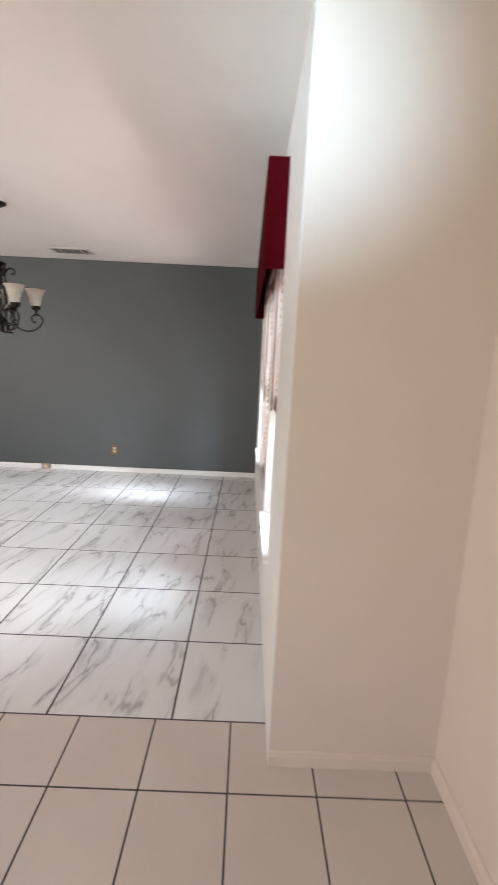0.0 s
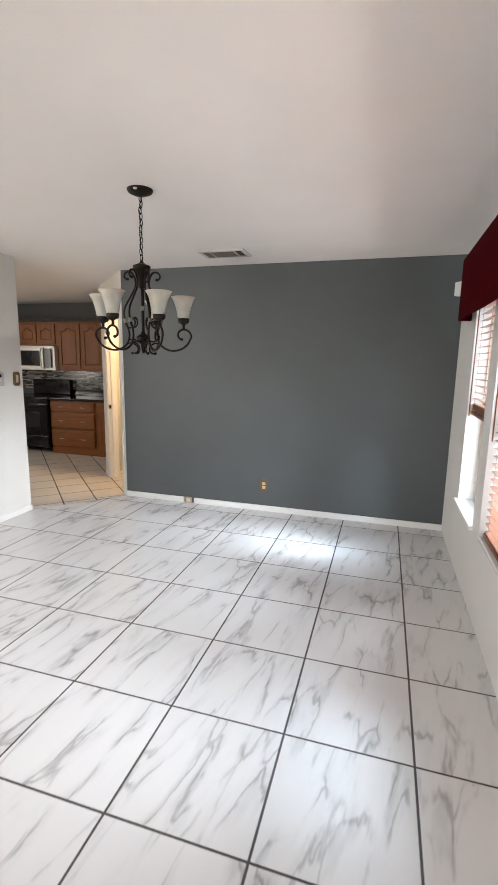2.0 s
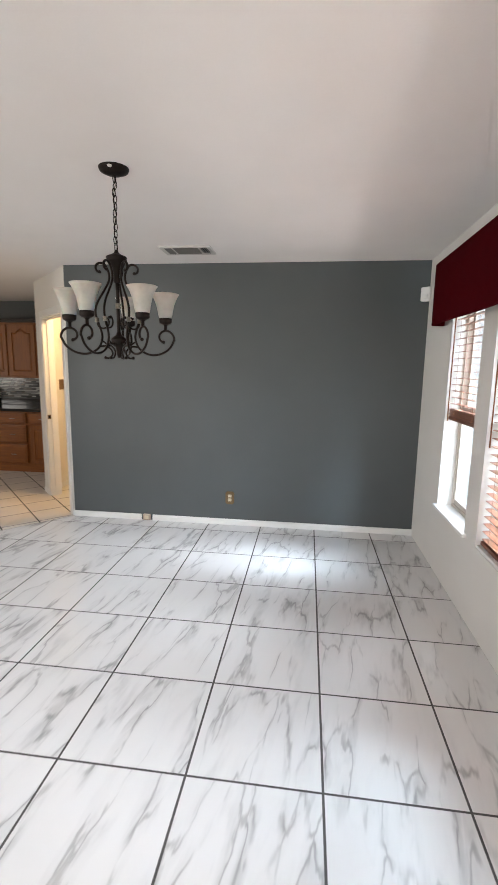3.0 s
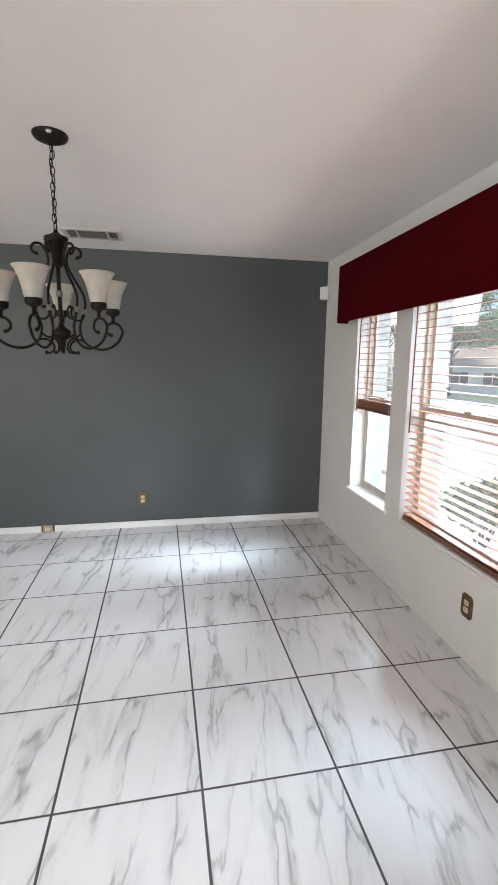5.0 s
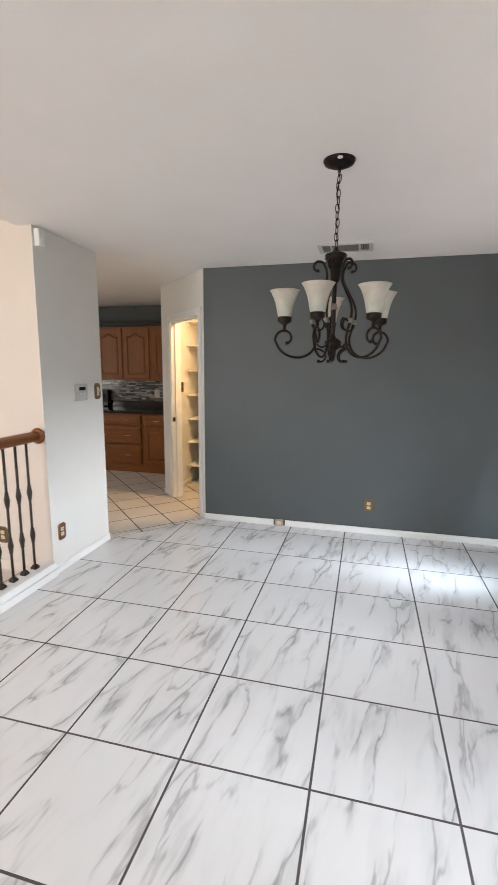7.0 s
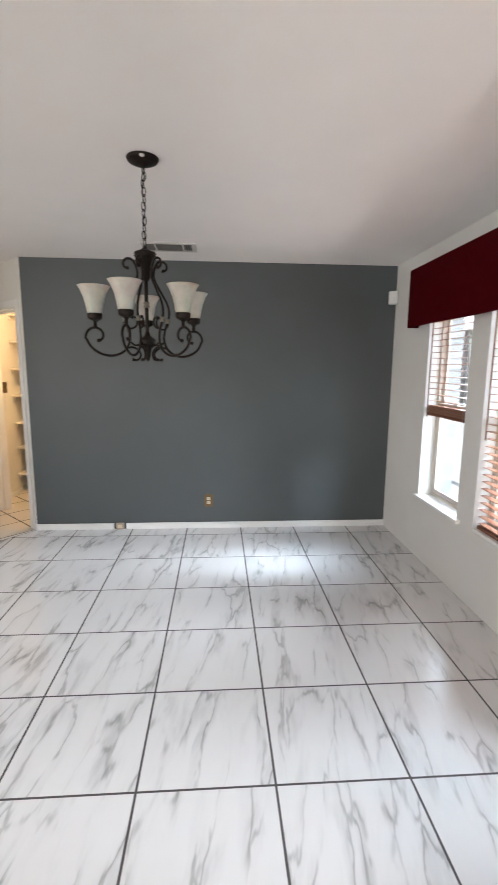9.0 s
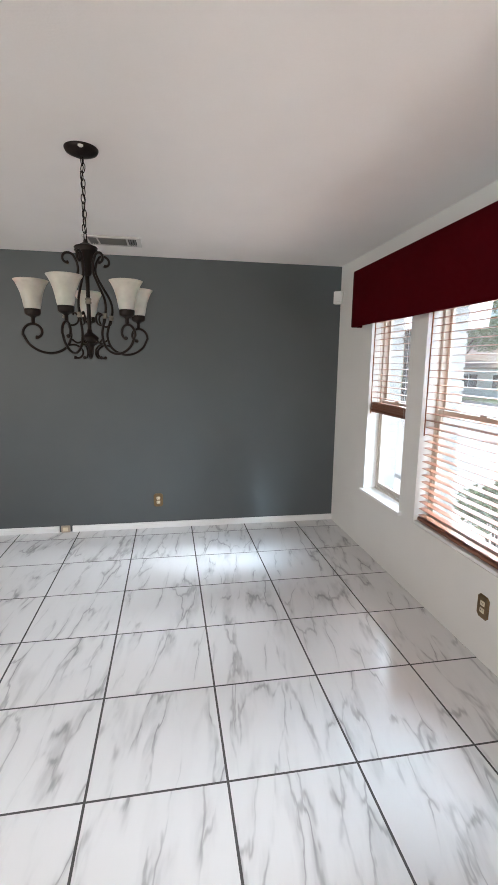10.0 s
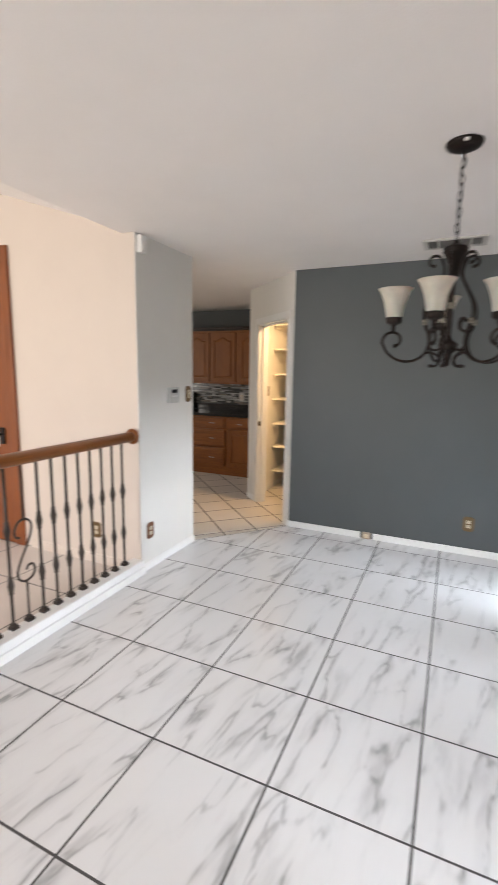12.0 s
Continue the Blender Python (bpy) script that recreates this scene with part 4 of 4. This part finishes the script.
tube(bm, [(-5.853, 7.235, 1.68), (-5.853, 7.205, 1.66), (-5.853, 7.20, 1.52), (-5.853, 7.205, 1.38), (-5.853, 7.235, 1.36)], 0.009, 8)
part("handle", bm, STEEL, mw)

rg = thing("range", "black electric range with raised backguard", "stove")
part("body", boxes((-6.35, -5.592, 7.0, 7.64, 0.09, 0.895), bevel=0.005), BLACK, rg)
part("cooktop", boxes((-6.352, -5.590, 6.985, 7.60, 0.896, 0.912), bevel=0.004), BLACK, rg, "glossy black glass cooktop")
part("oven_door", boxes((-6.345, -5.597, 6.965, 6.999, 0.30, 0.80), bevel=0.008), BLACK, rg)
part("oven_window", boxes((-6.21, -5.73, 6.961, 6.966, 0.42, 0.66), bevel=0.004), GRANITE, rg, "dark oven window")
part("warming_drawer", boxes((-6.345, -5.597, 6.967, 6.999, 0.10, 0.285), bevel=0.006), BLACK, rg)
part("control_strip", boxes((-6.345, -5.597, 6.975, 6.999, 0.815, 0.89), bevel=0.004), BLACK, rg)
part("backguard", boxes((-6.35, -5.592, 7.55, 7.64, 0.913, 1.17), bevel=0.012), BLACK, rg)
part("display", boxes((-6.08, -5.86, 7.545, 7.551, 1.05, 1.12), bevel=0.002), GRANITE, rg)
for x in (-6.28, -6.18, -5.76, -5.66):
    part("knob", lathe(bmesh.new(), [(0, 0), (0.021, 0), (0.019, 0.018), (0, 0.02)], sides=14), BLACK, rg, m=pose(x, 7.551, 1.08, 90, 0, 0))
bm = bmesh.new()
tube(bm, [(-6.30, 6.97, 0.755), (-6.30, 6.93, 0.755), (-5.64, 6.93, 0.755), (-5.64, 6.97, 0.755)], 0.011, 8)
part("oven_handle", bm, BLACK, rg)

# thin glass and stone strips of the backsplash
MOSAIC = bpy.data.materials.new("mosaic_strip")
MOSAIC.use_nodes = True
mt = MOSAIC.node_tree
mg, mr = mt.nodes.new("ShaderNodeNewGeometry"), mt.nodes.new("ShaderNodeValToRGB")
mr.color_ramp.interpolation = "CONSTANT"
for q, (pos, c) in enumerate(((0.0, (0.05, 0.055, 0.055)), (0.3, (0.16, 0.17, 0.17)), (0.5, (0.34, 0.35, 0.34)), (0.68, (0.48, 0.49, 0.47)), (0.86, (0.22, 0.19, 0.17)))):
    e = mr.color_ramp.elements[q] if q < 2 else mr.color_ramp.elements.new(pos)
    e.position, e.color = pos, (*c, 1)
mt.links.new(mg.outputs["Random Per Island"], mr.inputs[0])
mt.links.new(mr.outputs[0], mt.nodes["Principled BSDF"].inputs["Base Color"])
mt.nodes["Principled BSDF"].inputs["Roughness"].default_value = 0.15
vs, fs = [], []
z = 1.003
while z < 1.322:
    x = -7.2 + random.uniform(-0.1, 0)
    while x < -4.02:
        w = random.choice((0.07, 0.11, 0.16))
        a, b = max(x, -7.2), min(x + w - 0.003, -4.012)
        if b > a:
            n0, t = len(vs), random.uniform(0.004, 0.007)
            vs += [(a, 7.65, z), (b, 7.65, z), (b, 7.65, z + 0.019), (a, 7.65, z + 0.019), (a + 0.001, 7.65 - t, z + 0.001), (b - 0.001, 7.65 - t, z + 0.001), (b - 0.001, 7.65 - t, z + 0.018), (a + 0.001, 7.65 - t, z + 0.018)]
            fs += [tuple(n0 + q for q in f) for f in ((4, 5, 6, 7), (0, 1, 5, 4), (1, 2, 6, 5), (2, 3, 7, 6), (3, 0, 4, 7))]
        x += w
    z += 0.0225
me = bpy.data.meshes.new("backsplash")
me.from_pydata(vs, [], fs)
me.materials.append(MOSAIC)
tagged(new("backsplash", me), "grey and black glass mosaic strip backsplash", "backsplash", kind="stuff")

# ---- outdoors ----
LAWN = paint("lawn", (0.10, 0.15, 0.045), 0.9, vary=0.4, scale=2.5, bump=0.6, fine=60)
CONCRETE = paint("pale_concrete", (0.55, 0.52, 0.48), 0.85, vary=0.08, scale=1.5, bump=0.2, fine=80)
ASPHALT = paint("street_asphalt", (0.10, 0.10, 0.10), 0.9, vary=0.15, scale=2)
MULCH = paint("rock_mulch", (0.60, 0.54, 0.50), 0.95, vary=0.4, scale=25, bump=0.8, fine=60)
BRICK = paint("pale_grey_brick", (0.40, 0.375, 0.37), 0.85, vary=0.18, scale=12, bump=0.5, fine=150, random_piece=0.5)
MORTAR = paint("brick_mortar", (0.36, 0.35, 0.34), 0.9, vary=0.1)
LEAF = paint("leaf_green", (0.17, 0.25, 0.09), 0.45, vary=0.5, scale=6, fine=30)
LEAF_DARK = paint("shrub_green", (0.10, 0.15, 0.05), 0.6, vary=0.5, scale=9, fine=40)
BARK = paint("tree_bark", (0.12, 0.085, 0.06), 0.9, vary=0.3, scale=8, bump=0.8, fine=40)
SIDING = paint("white_siding", (0.74, 0.72, 0.69), 0.7, vary=0.04)
SHINGLE = paint("tan_shingle", (0.33, 0.26, 0.21), 0.9, vary=0.2, scale=8, fine=40)
G = -0.15
def fall(x):
    """The lot is level near the house and falls gently towards the street."""
    return G - min(1.05, max(0.0, (x - 10.0) * 0.075))


def strip(xs, y0, y1, lift, thick):
    """A sheet over the falling ground, from breakpoints along x."""
    bm = bmesh.new()
    rows = [[bm.verts.new((x, y, fall(x) + d)) for y, d in ((y0, lift), (y1, lift), (y1, lift - thick), (y0, lift - thick))] for x in xs]
    for r0, r1 in zip(rows, rows[1:]):
        for k in range(4):
            bm.faces.new((r0[k], r1[k], r1[(k + 1) % 4], r0[(k + 1) % 4]))
    bm.faces.new(rows[0])
    bm.faces.new(rows[-1][::-1])
    return bm


structure("ground", strip((-400, 10, 24, 400), -400, 400, 0, 0.3), LAWN, "sunlit green lawn reaching the horizon", "ground")
structure("driveway", strip((1.98, 10, 13.3), -4.0, 24.0, 0.03, 0.06), CONCRETE, "pale sunlit concrete driveway", "driveway")
structure("pavement", strip((13.3, 14.6), -60, 90, 0.03, 0.06), CONCRETE, "pale concrete pavement by the street", "pavement")
structure("kerb", strip((14.6, 14.75), -60, 90, 0.06, 0.1), CONCRETE, "concrete kerb along the street", "kerb")
structure("road", strip((14.75, 22.0), -90, 120, 0.008, 0.05), ASPHALT, "grey asphalt street", "road")
structure("flower_bed", boxes((0.42, 1.9, 0.0, 9.0, G, G + 0.035)), MULCH, "pale rock mulch bed below the windows", "flower bed")
structure("bed_edging", boxes((1.9, 1.98, 0.0, 9.0, G, G + 0.09), bevel=0.01), BRICK, "low brick edging along the bed", "edging")
veneer = structure("brick_veneer", boxes(*wall_rows("y", EAST + 0.17, EAST + 0.265, 1.56, NORTH + 0.12, G, 2.74, [(a + 0.006, b - 0.006, SILL - 0.05, HEAD) for a, b in WINDOWS])), MORTAR, "outer brick facing of the house wall", "wall")
brick_mesh = None
for a, b in WINDOWS:
    for c in range(21):
        for y0, y1 in ((b - 0.008, b + 0.07), (a - 0.07, a + 0.008)):
            z = SILL - 0.045 + 0.0757 * c
            if brick_mesh is None:
                pb = part("brick", boxes((-0.052, 0.052, -0.039, 0.039, 0.0, 0.0655), bevel=0.004), BRICK, veneer)
                brick_mesh = pb.data
            else:
                pb = new("brick", brick_mesh)
                pb.parent = veneer
            pb.location = (EAST + 0.225 + random.uniform(-0.003, 0.003), (y0 + y1) / 2 + random.uniform(-0.004, 0.004), z)


def leaves(bm, centre, radius, count, size, flat=1.0):
    """Small folded leaf clumps spread through a lumpy volume."""
    for _ in range(count):
        d = Vector((random.gauss(0, 1), random.gauss(0, 1), random.gauss(0, 1))).normalized()
        r = radius * random.uniform(0.35, 1.0) ** 0.5 * (0.8 + 0.35 * noise.noise(d * 2.3 + Vector(centre)))
        p = Vector(centre) + Vector((d.x * r, d.y * r, d.z * r * flat))
        m = Matrix.Translation(p) @ Euler((random.uniform(0, 6.3), random.uniform(0, 6.3), random.uniform(0, 6.3))).to_matrix().to_4x4()
        s = size * random.uniform(0.6, 1.3)
        v = [bm.verts.new(m @ Vector(q)) for q in ((0, -s, 0), (s * 0.5, 0, s * 0.18), (0, s, 0), (-s * 0.5, 0, s * 0.18))]
        bm.faces.new((v[0], v[1], v[2]))
        bm.faces.new((v[0], v[2], v[3]))
    return bm


def tree(x, y, h, spread, label):
    t = thing("tree", label, "tree", "street trees", pose(x, y, fall(x)))
    bm = bmesh.new()
    top = h * 0.45
    tube(bm, [(0, 0, -0.05), (0.05, 0.02, top * 0.5), (0.0, 0.06, top), (0.05, 0.0, h * 0.7)], [0.22, 0.17, 0.13, 0.05], 10)
    tips = []
    for k in range(7):
        a = k * math.tau / 7 + random.uniform(-0.3, 0.3)
        tip = Vector((math.cos(a) * spread * 0.6, math.sin(a) * spread * 0.6, h * random.uniform(0.55, 0.85)))
        tube(bm, [(0, 0.05, top * random.uniform(0.75, 1.1)), (tip.x * 0.5, tip.y * 0.5, tip.z * 0.85), tip], [0.09, 0.06, 0.025], 7)
        tips.append(tip)
    part("trunk", bm, BARK, t)
    bm = bmesh.new()
    for tip in tips + [Vector((0, 0, h * 0.85))]:
        for _ in range(3):
            c = tip + Vector((random.uniform(-1, 1), random.uniform(-1, 1), random.uniform(-0.5, 0.7))) * spread * 0.25
            leaves(bm, c, spread * random.uniform(0.28, 0.42), 330, 0.16, 0.75)
    part("crown", bm, LEAF, t, "loose light green leaves")
    return t


tree(9.5, 21.0, 7.5, 3.4, "leafy green tree beside the driveway")
tree(24.0, 38.0, 9.0, 4.5, "tall leafy tree beyond the street")
tree(27.0, 27.0, 9.5, 4.8, "tall leafy tree behind the house opposite")
tree(27.0, 47.0, 12.0, 6.0, "tall leafy tree behind the white house")
tree(22.0, 46.0, 12.0, 5.5, "tall leafy tree beside the white house")
tree(15.0, 45.0, 10.0, 5.0, "broad leafy tree down the street")


def shrub(x, y, r, label):
    s = thing("shrub", label, "shrub", "shrubs", pose(x, y, G + 0.03))
    bm = bmesh.new()
    for k in range(6):
        a = k * math.tau / 6
        tube(bm, [(0, 0, -0.03), (math.cos(a) * r * 0.25, math.sin(a) * r * 0.25, r * 0.6), (math.cos(a) * r * 0.6, math.sin(a) * r * 0.6, r * 1.1)], [0.014, 0.01, 0.005], 6)
    part("stems", bm, BARK, s)
    bm = bmesh.new()
    for k in range(7):
        leaves(bm, (random.uniform(-0.45, 0.45) * r, random.uniform(-0.45, 0.45) * r, r * random.uniform(0.8, 1.25)), r * 0.55, 420, 0.028, 0.8)
    part("foliage", bm, LEAF_DARK, s)
    return s


shrub(1.35, 4.55, 0.42, "rounded green shrub in the window bed")
shrub(1.45, 5.9, 0.36, "small green shrub in the window bed")
shrub(1.3, 3.3, 0.30, "low green shrub in the window bed")


def house(x, y, turn, label):
    """A low house with a hipped roof, windows and a garage; its front looks along its own -y axis."""
    h = thing("house", label, "house", m=pose(x, y, fall(x), 0, 0, turn))
    L, D, H = 14.0, 8.0, 2.6
    part("wall", boxes((-L / 2, L / 2, 0, D, 0, H)), SIDING, h, "white painted siding")
    bm = bmesh.new()
    o = 0.6
    lo = [bm.verts.new(p) for p in ((-L / 2 - o, -o, H), (L / 2 + o, -o, H), (L / 2 + o, D + o, H), (-L / 2 - o, D + o, H))]
    lo2 = [bm.verts.new((v.co.x, v.co.y, H + 0.18)) for v in lo]
    ridge = [bm.verts.new((-L / 2 + 3.4, D / 2, H + 2.2)), bm.verts.new((L / 2 - 3.4, D / 2, H + 2.2))]
    bm.faces.new(lo[::-1])
    for k in range(4):
        bm.faces.new((lo[k], lo[(k + 1) % 4], lo2[(k + 1) % 4], lo2[k]))
    bm.faces.new((lo2[0], lo2[1], ridge[1], ridge[0]))
    bm.faces.new((lo2[1], lo2[2], ridge[1]))
    bm.faces.new((lo2[2], lo2[3], ridge[0], ridge[1]))
    bm.faces.new((lo2[3], lo2[0], ridge[0]))
    part("roof", bm, SHINGLE, h, "tan shingle hip roof")
    for x0 in (-5.6, -2.6, 0.2):
        w = part("window", boxes((x0 - 0.06, x0 + 1.56, -0.05, 0.0, 0.84, 0.9), (x0 - 0.06, x0 + 1.56, -0.05, 0, 2.1, 2.16), (x0 - 0.06, x0, -0.05, 0, 0.9, 2.1), (x0 + 1.5, x0 + 1.56, -0.05, 0, 0.9, 2.1), (x0 + 0.72, x0 + 0.78, -0.05, 0, 0.9, 2.1)), TRIM, h)
        part("pane", boxes((x0, x0 + 1.5, -0.02, -0.005, 0.9, 2.1)), BLACK, w, "dark window glass")
    g = part("garage_door", boxes(*[(2.9, 6.3, -0.04, -0.002, 0.02 + 0.55 * k, 0.55 + 0.55 * k) for k in range(4)], bevel=0.01), TRIM, h, "white panelled garage door")
    return h


house(28.0, 39.0, -32, "white single-storey house across the street")
structure("tree_line", leaves(leaves(leaves(bmesh.new(), (34, 48, 3), 7, 2500, 0.5, 0.6), (20, 62, 3), 8, 2500, 0.5, 0.6), (44, 34, 3), 8, 2500, 0.5, 0.6), LEAF, "distant green woodland", "trees")
bpy.data.objects["tree_line"]["kind"] = "stuff"

# ---- floor tiles, last ----
def clip_poly(poly, a, b, c):
    """The part of a flat outline where a*x + b*y <= c."""
    out = []
    for p, q in zip(poly, poly[1:] + poly[:1]):
        dp, dq = a * p[0] + b * p[1] - c, a * q[0] + b * q[1] - c
        if dp <= 0:
            out.append(p)
        if dp * dq < 0:
            k = dp / (dp - dq)
            out.append((p[0] + k * (q[0] - p[0]), p[1] + k * (q[1] - p[1])))
    return out


TILE_MESHES = {}


def lay(name, material, poly, centre, thick=0.0012):
    """One tile with a softened upper edge; tiles of the same outline share a mesh."""
    key = (name, tuple((round(x - centre[0], 3), round(y - centre[1], 3)) for x, y in poly))
    if key not in TILE_MESHES:
        n = len(poly)
        inner = [(x - centre[0], y - centre[1]) for x, y in poly]
        mx, my = sum(p[0] for p in inner) / n, sum(p[1] for p in inner) / n
        soft = [(mx + (x - mx) * 0.995, my + (y - my) * 0.995) for x, y in inner]
        vs = [(x, y, -thick) for x, y in inner] + [(x, y, -0.0004) for x, y in inner] + [(x, y, 0.0) for x, y in soft]
        faces = [tuple(range(2 * n, 3 * n))]
        for lv in (0, n):
            faces += [(lv + k, lv + (k + 1) % n, lv + n + (k + 1) % n, lv + n + k) for k in range(n)]
        me = bpy.data.meshes.new(name)
        me.from_pydata(vs, [], faces)
        me.materials.append(material)
        TILE_MESHES[key] = me
    ob = new(name, TILE_MESHES[key])
    ob.location = (centre[0], centre[1], 0)
    ob.parent = floor
    return ob


GAP = 0.0096
BIG, SMALL, DIAG = 0.513, 0.308, 0.3353
EDGE = 1.604


def cut(poly, limits):
    for a, b, c in limits:
        if len(poly) > 2:
            poly = clip_poly(poly, a, b, c)
    if len(poly) < 3:
        return []
    area = sum(p[0] * q[1] - q[0] * p[1] for p, q in zip(poly, poly[1:] + poly[:1])) / 2
    return poly if abs(area) > 4e-4 else []


# marble field of the dining room; its corner towards the kitchen is cut off
slant = Vector((4.62 - 5.38, -(-3.83 + 3.19))).normalized()
slant_c = slant.x * -3.83 + slant.y * 4.62
for i in range(-8, 2):
    for j in range(-3, 7):
        x, y = -0.76 + BIG * i, 2.63 + BIG * j
        h = GAP / 2
        sq = [(x + h, y + h), (x + BIG - h, y + h), (x + BIG - h, y + BIG - h), (x + h, y + BIG - h)]
        poly = cut(sq, [(-1, 0, 3.828), (1, 0, EAST), (0, -1, -EDGE - h), (0, 1, NORTH), (slant.x, slant.y, slant_c - 0.004)])
        if poly:
            lay("marble_tile", MARBLE, poly, (x + BIG / 2, y + BIG / 2))

# beige field of the entry and of the hall behind the railing
for i in range(-16, 4):
    for j in range(-11, 1):
        x, y = -0.004 + SMALL * i, EDGE + SMALL * (j - 1)
        h = 0.0036
        sq = [(x + h, y + h), (x + SMALL - h, y + h), (x + SMALL - h, y + SMALL - h), (x + h, y + SMALL - h)]
        poly = cut(sq, [(1, 0, 0.755), (0, 1, EDGE - h), (-1, 0, 3.94), (0, -1, -SOUTH)])
        if poly and not (x > EAST and y > 1.42):
            lay("beige_tile", HALLTILE, poly, (x + SMALL / 2, y + SMALL / 2))
for i in range(-7, 1):
    for j in range(-11, 1):
        x, y = -4.1 + BIG * i, 3.385 + BIG * j
        h = GAP / 2
        sq = [(x + h, y + h), (x + BIG - h, y + h), (x + BIG - h, y + BIG - h), (x + h, y + BIG - h)]
        poly = cut(sq, [(1, 0, -3.942), (0, 1, 3.87), (0, -1, -SOUTH)])
        if poly:
            lay("beige_tile", HALLTILE, poly, (x + BIG / 2, y + BIG / 2))

# kitchen and pantry tiles, laid diagonally
r2 = math.sqrt(0.5)
for i in range(-14, 8):
    for j in range(-8, 14):
        u, v = 1.235 * r2 + DIAG * i, 9.08 * r2 + DIAG * j
        h = 0.0065
        corner = [(u + h, v + h), (u + DIAG - h, v + h), (u + DIAG - h, v + DIAG - h), (u + h, v + DIAG - h)]
        sq = [((a - b) * r2, (a + b) * r2) for a, b in corner]
        poly = cut(sq, [(-slant.x, -slant.y, -slant_c - 0.004), (0, 1, 7.6), (-1, 0, 6.6), (0, -1, -4.0), (1, 0, -2.55)])
        if poly and not (max(p[0] for p in poly) > -3.19 and max(p[1] for p in poly) < 5.4):
            a, b = u + DIAG / 2, v + DIAG / 2
            lay("kitchen_tile", KITCHENTILE, poly, ((a - b) * r2, (a + b) * r2))
